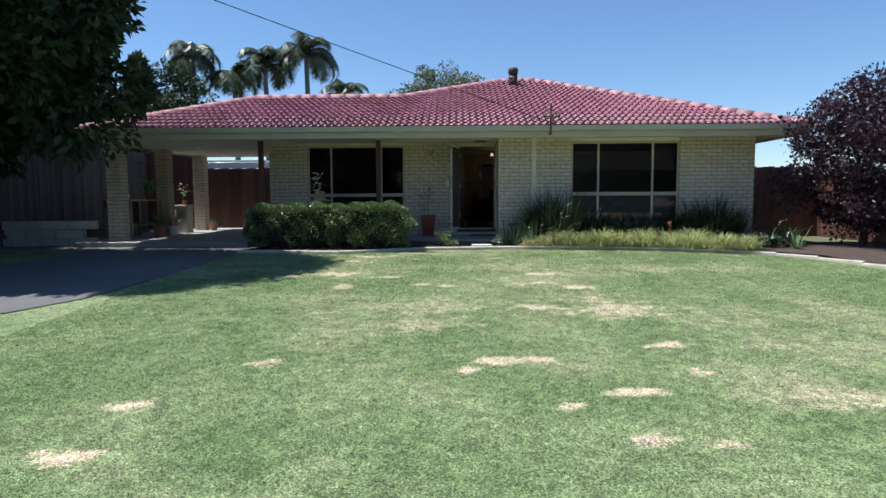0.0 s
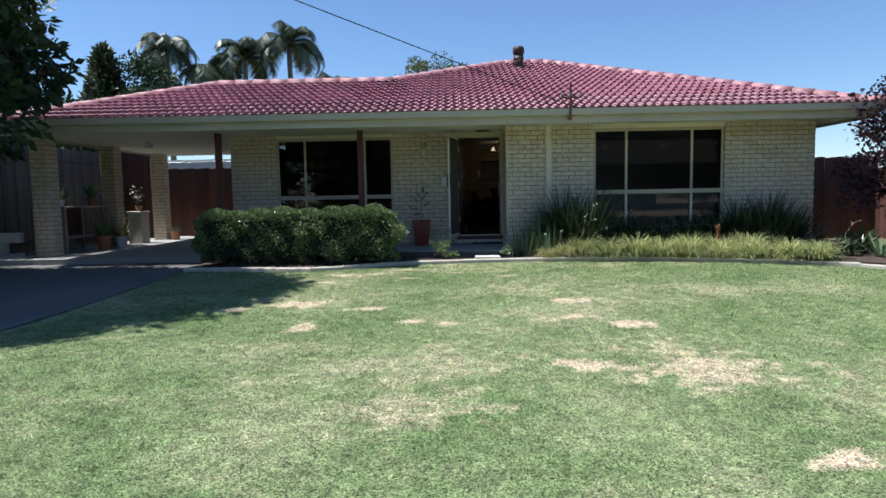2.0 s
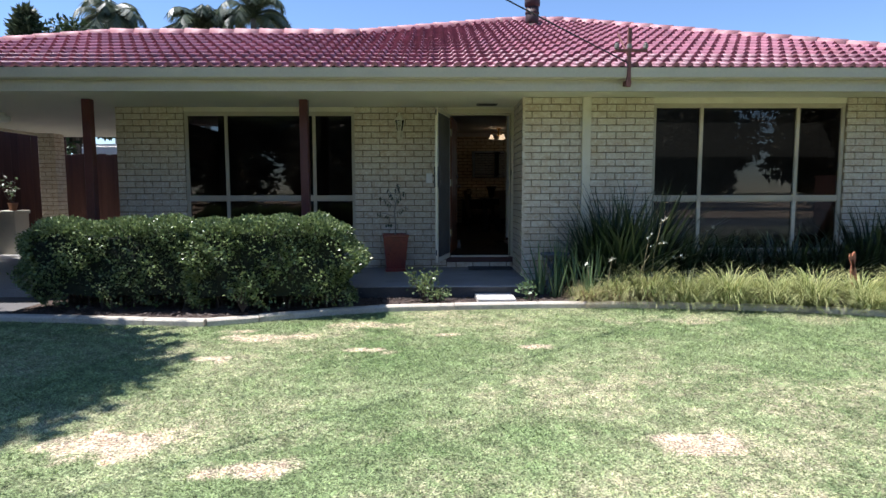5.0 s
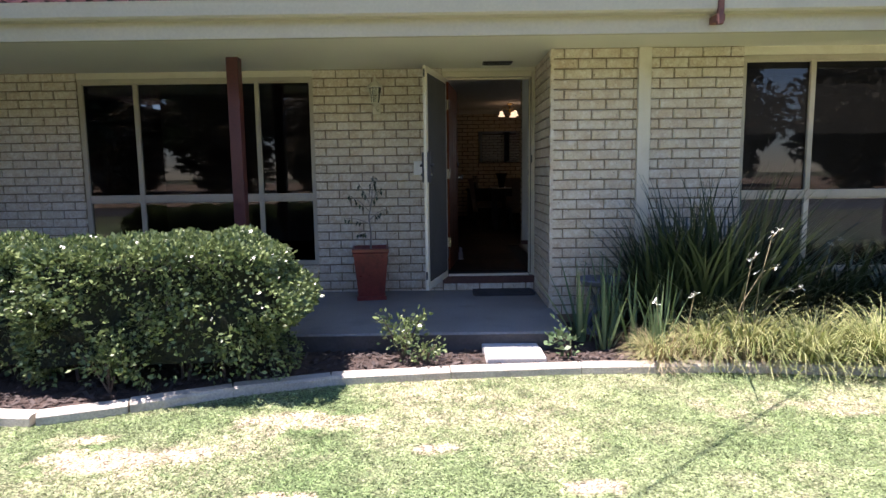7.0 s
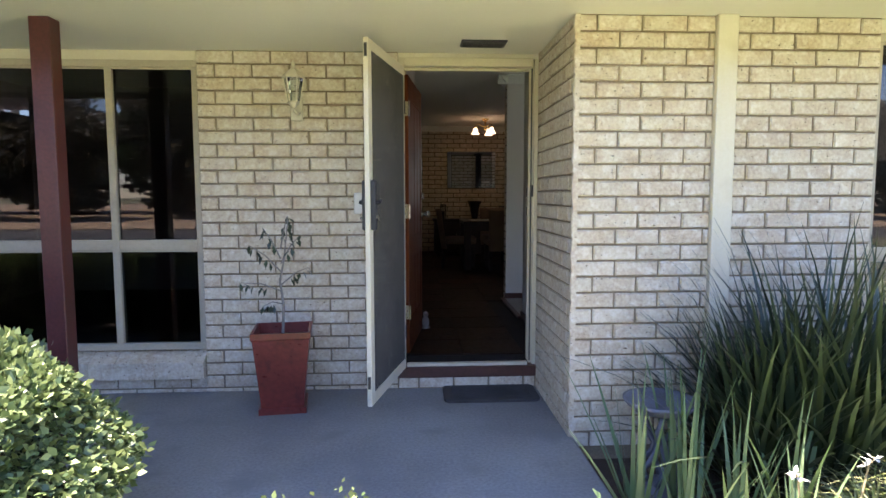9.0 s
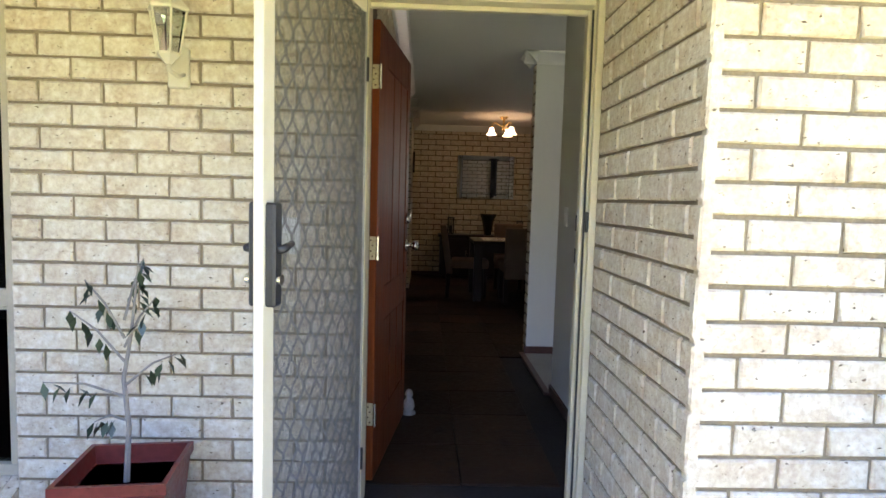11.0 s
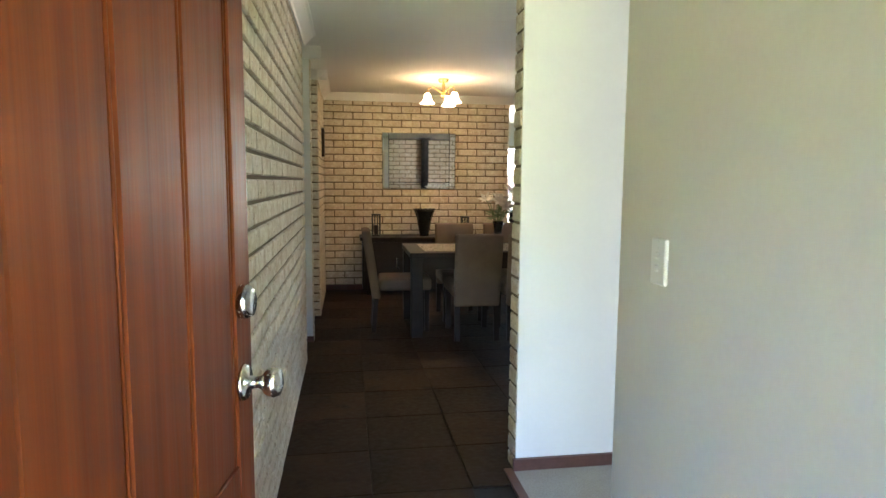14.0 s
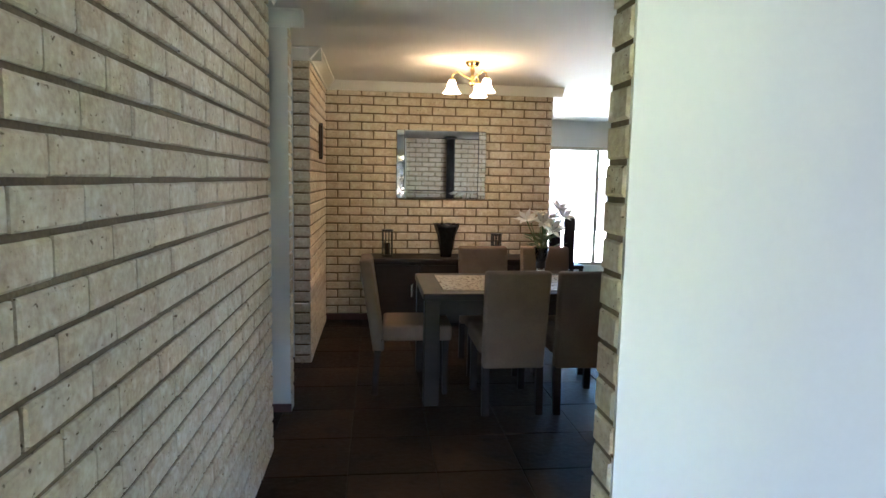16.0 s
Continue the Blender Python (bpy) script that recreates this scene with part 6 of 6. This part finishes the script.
# dining table
t = thing("dining_table", (1.82, 20.66, FL), "dark timber dining table with a pale inlaid top", "dining table")
part("tabletop", bb(-0.86, 0.86, -0.43, 0.43, 0.70, 0.748, 0.005), DARK_WOOD, t)
part("inlay", bb(-0.72, 0.72, -0.31, 0.31, 0.744, 0.752), TABLE_TOP, t, "pale stone-look inlay")
for x in (-0.85, 0.75):
    for y in (-0.42, 0.32):
        part("leg", bb(x, x + 0.1, y, y + 0.1, 0, 0.70, 0.004), DARK_WOOD, t)
for y in (-0.40, 0.37):
    part("apron", bb(-0.75, 0.75, y, y + 0.03, 0.6, 0.70), DARK_WOOD, t)


def soft_box(x0, x1, y0, y1, z0, z1, r):
    bm = bb(x0, x1, y0, y1, z0, z1)
    bmesh.ops.bevel(bm, geom=bm.edges[:], offset=r, segments=3, affect='EDGES', profile=0.6)
    return bm


CH = thing("dining_chair", (1.52, 20.28, FL), "high-backed taupe upholstered dining chair with dark legs", "chair", "chairs round the table")
part("seat", soft_box(-0.215, 0.215, -0.15, 0.32, 0.38, 0.49, 0.03), FABRIC, CH, "", True)
bm = soft_box(-0.205, 0.205, -0.22, -0.14, 0.3, 0.93, 0.025)
for v in bm.verts:
    v.co.y -= 0.10 * max(0.0, (v.co.z - 0.45) / 0.5) ** 1.4
    v.co.x *= 0.96 + 0.07 * max(0.0, (v.co.z - 0.4))
part("backrest", bm, FABRIC, CH, "", True)
for x in (-0.195, 0.15):
    part("leg", prism([(0.30, 0.39), (0.255, 0.39), (0.262, 0.0), (0.295, 0.0)], "x", x, x + 0.045), DARK_WOOD, CH)
    part("leg", prism([(-0.20, 0.39), (-0.155, 0.39), (-0.185, 0.0), (-0.225, 0.0)], "x", x, x + 0.045), DARK_WOOD, CH)
copy_thing(CH, pose(1.985, 20.26, FL, 0, 0, -2))
copy_thing(CH, pose(1.54, 21.12, FL, 0, 0, 180))
copy_thing(CH, pose(2.06, 21.13, FL, 0, 0, 179))
copy_thing(CH, pose(0.86, 20.66, FL, 0, 0, -91))
copy_thing(CH, pose(2.9, 20.66, FL, 0, 0, 90))

# vase of lilies
t = thing("flower_vase", (1.86, 20.75, FL + 0.752), "waisted clear glass vase with a dark band on the table", "vase")
part("glass", lathe([(0.045, 0), (0.05, 0.02), (0.03, 0.09), (0.032, 0.12), (0.055, 0.24), (0.052, 0.24), (0.028, 0.125)], 18), CLEAR, t, "", True)
part("pebbles", lathe([(0.04, 0.004), (0.043, 0.02), (0.028, 0.07)], 14), WHITE, t, "white pebbles")
part("band", lathe([(0.0335, 0.09), (0.036, 0.1), (0.036, 0.13), (0.034, 0.14)], 16), BLACK, t, "dark ribbon band")
t = thing("lily_bunch", (1.86, 20.75, FL + 0.80), "bunch of white lilies with green leaves in a vase", "flowers")
r = random.Random(8)
lv = []
for k in range(9):
    a = k * 2.4
    tip = Vector((0.15 * math.cos(a) * r.uniform(0.4, 1.1) + 0.03, 0.12 * math.sin(a), r.uniform(0.27, 0.48)))
    part("stem", tube([(0, 0, 0.05), (tip.x * 0.25, tip.y * 0.25, 0.2), tip], 0.004, 5), IRIS_LEAF, t)
    for j in range(3):
        leaf_quad(lv, Vector((tip.x * 0.5, tip.y * 0.5, 0.2 + 0.03 * j)), Vector((r.uniform(-1, 1), r.uniform(-1, 1), 0.3)), 0.03, 0.13)
    pet = []
    face = (tip + Vector((0, -0.12, -0.15))).normalized()
    s1 = face.orthogonal().normalized()
    s2 = face.cross(s1)
    for j in range(6):
        w = s1 * math.cos(j * 1.047) + s2 * math.sin(j * 1.047)
        leaf_quad(pet, tip, face * 0.55 + w, 0.04, 0.10, face)
    part("flower", mesh_from("flower", [tuple(v) for v in pet], 4, PETAL), PETAL, t, "white lily flower")
part("foliage", mesh_from("foliage", [tuple(v) for v in lv], 4, IRIS_LEAF), IRIS_LEAF, t)

# tall dark ornaments by the rear window
for x, y, h in ((2.72, 23.3, 0.98), (3.02, 23.7, 1.06)):
    t = thing("tall_chair", (x, y, FL), "tall dark narrow-backed chair near the bright window", "chair", "dark chairs by the window")
    part("backrest", prism([(-0.07, 0.42), (0.07, 0.42), (0.065, h - 0.05), (0.03, h), (-0.03, h), (-0.065, h - 0.05)], "y", -0.015, 0.015), DARK_WOOD, t)
    part("seat", bb(-0.2, 0.2, -0.02, 0.4, 0.4, 0.45, 0.01), DARK_WOOD, t)
    for xx in (-0.19, 0.15):
        for yy in (-0.01, 0.35):
            part("leg", bb(xx, xx + 0.04, yy, yy + 0.04, 0, 0.4), DARK_WOOD, t)

# small ornament holding the door
t = thing("door_ornament", (0.272, 16.215, FL), "small grey figurine ornament on the floor by the door", "ornament")
part("figure", lathe([(0.04, 0), (0.04, 0.012), (0.026, 0.02), (0.034, 0.045), (0.028, 0.08), (0.016, 0.098), (0.024, 0.118), (0.018, 0.138), (0.005, 0.148)], 14), PALM_BARK, t, "", True)

# bright yard outside the rear window
setting("rear_paving", bb(-6, 12, 26.2, 36, -0.2, 0.05), PAVER, "pale paved rear yard")
fence("fence_rear", (-6, 36), (12, 36), 0, 1.8, OLD_FENCE, "timber paling fence at the rear")

# ---- floor tiles ----
fl = bpy.data.objects["floor"]
ts_ = 0.445
tile_me = []
for k in range(4):
    bm = bb(-ts_ / 2 + 0.002, ts_ / 2 - 0.002, -ts_ / 2 + 0.002, ts_ / 2 - 0.002, -0.01, 0.0, 0.003)
    for v in bm.verts:
        v.co.z += 0.0012 * math.sin(v.co.x * 9 + k) if v.co.z > -0.002 else 0
    me = mesh_of(bm, "tile")
    me.materials.append(FLOOR_TILE)
    tile_me.append(me)
for j in range(24):
    for i in range(11):
        x, y = 0.08 + ts_ * (i + 0.5) - ts_ * 2, 15.33 + ts_ * (j + 0.5)
        if y + ts_ / 2 < 17.7 and x > 1.16 - ts_ / 2 + 0.2:
            continue
        if x < 0.05 and y < 19.9:
            continue
        o = part("tile", tile_me[(i * 5 + j * 3) % 4], FLOOR_TILE, fl)
        o.matrix_basis = pose(x + random.uniform(-0.001, 0.001), y, FL + random.uniform(-0.0008, 0.0008))

# ---- bricks ----
BL, BH, GAP = 0.2285, 0.0745, 0.0115
brick_cache = {}


def brick_mesh(ln, k):
    key = (round(ln, 3), k)
    if key not in brick_cache:
        bm = bb(-ln / 2, ln / 2, -0.03, 0.0, -BH / 2, BH / 2)
        bmesh.ops.bevel(bm, geom=[e for e in bm.edges if all(v.co.y > -0.001 for v in e.verts)], offset=0.006, segments=1, affect='EDGES')
        r = random.Random(k * 31 + int(ln * 1000))
        for v in bm.verts:
            if v.co.y > -0.01:
                v.co += Vector((r.uniform(-1, 1), r.uniform(-0.6, 0.6), r.uniform(-1, 1))) * 0.0018
        me = mesh_of(bm, "brick")
        me.materials.append(BRICK)
        brick_cache[key] = me
    return brick_cache[key]


def lay(parent, a, b, z0, z1, start=0.0, limit=300, squash=1.0):
    """Courses of bricks on the face that runs from a to b (plan points); the face looks to the right of that way."""
    a, b = Vector(a), Vector(b)
    d = b - a
    L = d.length
    d = d / L
    ang = math.degrees(math.atan2(d.y, d.x)) + 180
    z, c, made = z0 + BH / 2 + GAP / 2, 0, 0
    rest = bmesh.new()
    while z - BH / 2 < z1 - 0.02:
        hgt = min(BH, z1 - (z - BH / 2))
        s = start - (0.0 if c % 2 == 0 else 0.12)
        while s < L:
            e = s + BL
            s0, e0 = max(s, 0.0), min(e, L)
            if e0 - s0 > 0.025:
                m = (s0 + e0) / 2
                p = a + d * m
                me = brick_mesh(e0 - s0, (c * 3 + int(m * 7)) % 3)
                mat4 = pose(p.x, p.y, z, random.uniform(-0.35, 0.35), random.uniform(-0.25, 0.25), ang + random.uniform(-0.35, 0.35))
                if hgt < BH - 0.004:
                    mat4 = Matrix.Translation((0, 0, -(BH - hgt) / 2)) @ mat4 @ Matrix.Diagonal((1, 1, hgt / BH, 1))
                mat4 = mat4 @ Matrix.Diagonal((1 - (1 - squash) * 0.3, 1, squash, 1))
                if made < limit:
                    o = part("brick", me, BRICK, parent)
                    o.matrix_basis = mat4
                    made += 1
                else:
                    tmp = me.copy()
                    tmp.transform(mat4)
                    rest.from_mesh(tmp)
                    bpy.data.meshes.remove(tmp)
            s = e + GAP
        z += COURSE
        c += 1
    if rest.verts:
        o = part("brick_rest", rest, BRICK, parent)
        o["kind"] = "stuff"
    return made


OUT0, IN0 = SOFF - 27 * COURSE, 2.465 - 27 * COURSE
# faces look to the right of the way from the first point to the second
lay(W["return"], (1.0, DOOR_Y), (1.0, WALL_Y), OUT0 + 0.034, SOFF, -0.122)
lay(W["east_a"], (1.0, WALL_Y), (1.75, WALL_Y), OUT0, SOFF, -0.115)
lay(W["east_a"], (1.86, WALL_Y), (2.66, WALL_Y), OUT0, SOFF, -0.03)
lay(W["east_b"], (5.12, WALL_Y), (6.81, WALL_Y), OUT0, SOFF, -0.115)
lay(W["east_sill"], (2.66, WALL_Y), (5.12, WALL_Y), OUT0, 0.26)
lay(W["door"], (-1.235, DOOR_Y), (0.066, DOOR_Y), OUT0, SOFF, 0.0)
lay(W["west"], (-4.56, DOOR_Y), (-3.62, DOOR_Y), OUT0, SOFF)
lay(W["west_sill"], (-3.62, DOOR_Y), (-1.235, DOOR_Y), OUT0, 0.1)
lay(W["step"], (0.06, DOOR_Y - 0.02), (0.995, DOOR_Y - 0.02), 0.0, 0.08, -0.1)
lay(W["hall"], (0.115, DOOR_Y + 0.42), (0.115, 19.65), IN0 + 0.023, CEIL - 0.09, -0.055, squash=0.955)
lay(W["far"], (0.15, 22.77), (2.48, 22.77), IN0, CEIL - 0.09, 0.0, squash=0.955)
lay(W["far"], (2.488, 22.77), (2.488, 22.97), IN0, CEIL, 0.0, squash=0.955)
lay(W["nib"], (0.15, 21.25), (0.15, 22.77), IN0, CEIL - 0.09, 0.0, squash=0.955)
lay(W["nib"], (0.02, 21.25), (0.15, 21.25), IN0, CEIL - 0.09, 0.0, squash=0.955)
lay(W["revend"], (0.136, 20.215), (0.136, 20.33), IN0, CEIL - 0.09, 0.0)
lay(W["stub"], (1.197, 17.81), (1.197, 17.695), IN0, CEIL - 0.09, 0.0, squash=0.955)
lay(W["stub"], (3.4, 17.818), (1.2, 17.818), IN0, CEIL - 0.09, 0.0, squash=0.955)
for y in (14.42, 16.8, 19.2):
    t = tagged(wall_box("carport_pillar", -8.15, -7.83, y - 0.16, y + 0.16, -0.06, SOFF, MORTAR, "square cream brick carport pillar"), "square cream brick carport pillar", "pillar")
    lay(t, (-8.158, y - 0.168), (-7.822, y - 0.168), OUT0, SOFF, 0.0)
    lay(t, (-7.822, y - 0.168), (-7.822, y + 0.168), OUT0, SOFF, -0.12)

# ---- roof tiles ----
TW, TC = 0.152, 0.315
slope = math.atan(SL)


def tile_mesh():
    """One interlocking roof tile: a pan, a raised roll, a thick front edge. Local x across, y up the slope, z off the slope."""
    prof = [(-0.0765, 0.01), (-0.07, 0.026), (-0.052, 0.042), (-0.028, 0.045), (-0.01, 0.036), (0.0, 0.02), (0.004, 0.002), (0.035, 0.0), (0.06, 0.002), (0.0765, 0.012)]
    bm = bmesh.new()
    fr = [bm.verts.new((x, 0.0, z + 0.03)) for x, z in prof]
    bk = [bm.verts.new((x, TC + 0.05, z - 0.012)) for x, z in prof]
    lo = [bm.verts.new((x, 0.006, z - 0.012)) for x, z in prof]
    for k in range(len(prof) - 1):
        bm.faces.new((fr[k], fr[k + 1], bk[k + 1], bk[k]))
        bm.faces.new((lo[k], lo[k + 1], fr[k + 1], fr[k]))
    return mesh_of(bm, "roof_tile")


TM = tile_mesh()
TM.materials.append(TILE_PIECE)
TM.polygons.foreach_set("use_smooth", [k % 2 == 0 for k in range(len(TM.polygons))])


def inside(poly, x, y):
    hit = False
    for (ax, ay), (bx, by) in zip(poly, poly[1:] + poly[:1]):
        if (ay > y) != (by > y) and x < (bx - ax) * (y - ay) / (by - ay) + ax:
            hit = not hit
    return hit


front = [(EX0, EY - 0.1), (EX1, EY - 0.1), (2.35, AY), (1.35, AY), (-1.3, LY), (-5.2, LY)]
rest = []
made = 0
tv = np.array([v.co[:] for v in TM.vertices])
tf = [p.vertices[:] for p in TM.polygons]
rows_n = int((AY - EY) / math.cos(slope) / TC) + 1
places = []
for j in range(rows_n):
    s = -0.035 + j * TC
    for i in range(int((EX1 - EX0) / TW) + 1):
        x = EX0 + TW * (i + 0.5)
        y = EY + s * math.cos(slope)
        if inside(front, x, y + 0.16):
            places.append((x, y, EZ + s * math.sin(slope)))
near = sorted(range(len(places)), key=lambda k: (places[k][1], abs(places[k][0] - 0.5)))
chosen = set(near[:300])
for k, (x, y, z) in enumerate(places):
    m = pose(x, y, z, math.degrees(slope) + random.uniform(-0.5, 0.5), random.uniform(-0.6, 0.6), random.uniform(-0.4, 0.4))
    if k in chosen:
        o = part("tile", TM, TILE_PIECE, roof)
        o.matrix_basis = m
    else:
        rest.append((np.array(m) @ np.c_[tv, np.ones(len(tv))].T).T[:, :3])
V = np.concatenate(rest)
F = [tuple(i + k * len(tv) for i in f) for k in range(len(rest)) for f in tf]
me = bpy.data.meshes.new("tile_rest")
me.from_pydata(V.tolist(), [], F)
me.materials.append(TILE)
o = part("tile_rest", me, TILE, roof)
o["kind"] = "stuff"

# ridge and hip caps
cap = [(-0.13, -0.05), (-0.11, 0.01), (-0.06, 0.05), (0.0, 0.064), (0.06, 0.05), (0.11, 0.01), (0.13, -0.05)]
bm = bmesh.new()
a_ = [bm.verts.new((0.0, x, z)) for x, z in cap]
b_ = [bm.verts.new((0.40, x * 0.93, z * 0.93 - 0.004)) for x, z in cap]
for k in range(len(cap) - 1):
    bm.faces.new((a_[k], b_[k], b_[k + 1], a_[k + 1]))
bm.faces.new(a_)
bm.faces.new(b_[::-1])
CAPM = mesh_of(bm, "ridge_cap")
CAPM.materials.append(RIDGE)
CAPM.polygons.foreach_set("use_smooth", [True] * len(CAPM.polygons))
lines = [((EX1, EY, EZ), (2.35, AY, AZ)), ((2.35, AY, AZ), (1.35, AY, AZ)), ((-1.3, LY, LZ), (1.35, AY, AZ)), ((-5.2, LY, LZ), (-1.3, LY, LZ)), ((EX0, EY, EZ), (-5.2, LY, LZ))]
for a, b in lines:
    a, b = Vector(a), Vector(b)
    d = b - a
    n = max(1, round(d.length / 0.38))
    for k in range(n):
        p = a + d * (k / n)
        o = part("ridge_cap", CAPM, RIDGE, roof)
        o.matrix_basis = pose(p.x, p.y, p.z + 0.035, 0, -math.degrees(math.asin(d.z / d.length)) + 1.2, math.degrees(math.atan2(d.y, d.x)) + random.uniform(-1, 1))

# ---- grass blades ----
rs = np.random.RandomState(7)
N = 900000
gy = 1.0 + 11.9 * rs.uniform(0, 1, N) ** 1.0
gx = rs.uniform(-4.4, 6.8, N)
ky = np.interp(gx, [p[0] for p in KERB_LINE], [p[1] for p in KERB_LINE]) - 0.05
dr = dryness(gx, gy)
edge_x = np.interp(gy, [4.4, 6.0, 6.8, 7.6, 9.5, 12.5], [-8.0, -6.0, -5.1, -4.72, -4.5, -4.45])
half = 1.6 + 0.72 * gy
dr = np.clip(dr + (0.1 + 0.5 * np.clip((dr - 0.15) / 0.4, 0, 1)) * rs.normal(0, 0.55, N), 0, 1)
keep = (gy < ky) & (gx > edge_x) & (rs.uniform(0, 1, N) > dr * 1.05) & (np.abs(gx) < half)
gx, gy, dr = gx[keep], gy[keep], dr[keep]
n = len(gx)
a = rs.uniform(0, 6.283, n)
h = rs.uniform(0.009, 0.022, n) * (1 - 0.5 * dr)
lean = rs.normal(0, 0.024, (n, 2))
w = rs.uniform(0.0018, 0.0032, n) * (1 + 0.07 * gy)
z = lawn_z(gy)
s = np.stack([np.cos(a) * w, np.sin(a) * w, np.zeros(n)], -1)
c = np.stack([gx, gy, z - 0.002], -1)
tip = c + np.stack([lean[:, 0], lean[:, 1], h], -1)
me = mesh_from("grass_blades", np.stack([c - s, c + s, tip], 1), 3, BLADES, np.repeat(dr, 3))
tagged(new("grass_blades", me), "short mown grass blades with straw patches", "grass", "", "stuff")
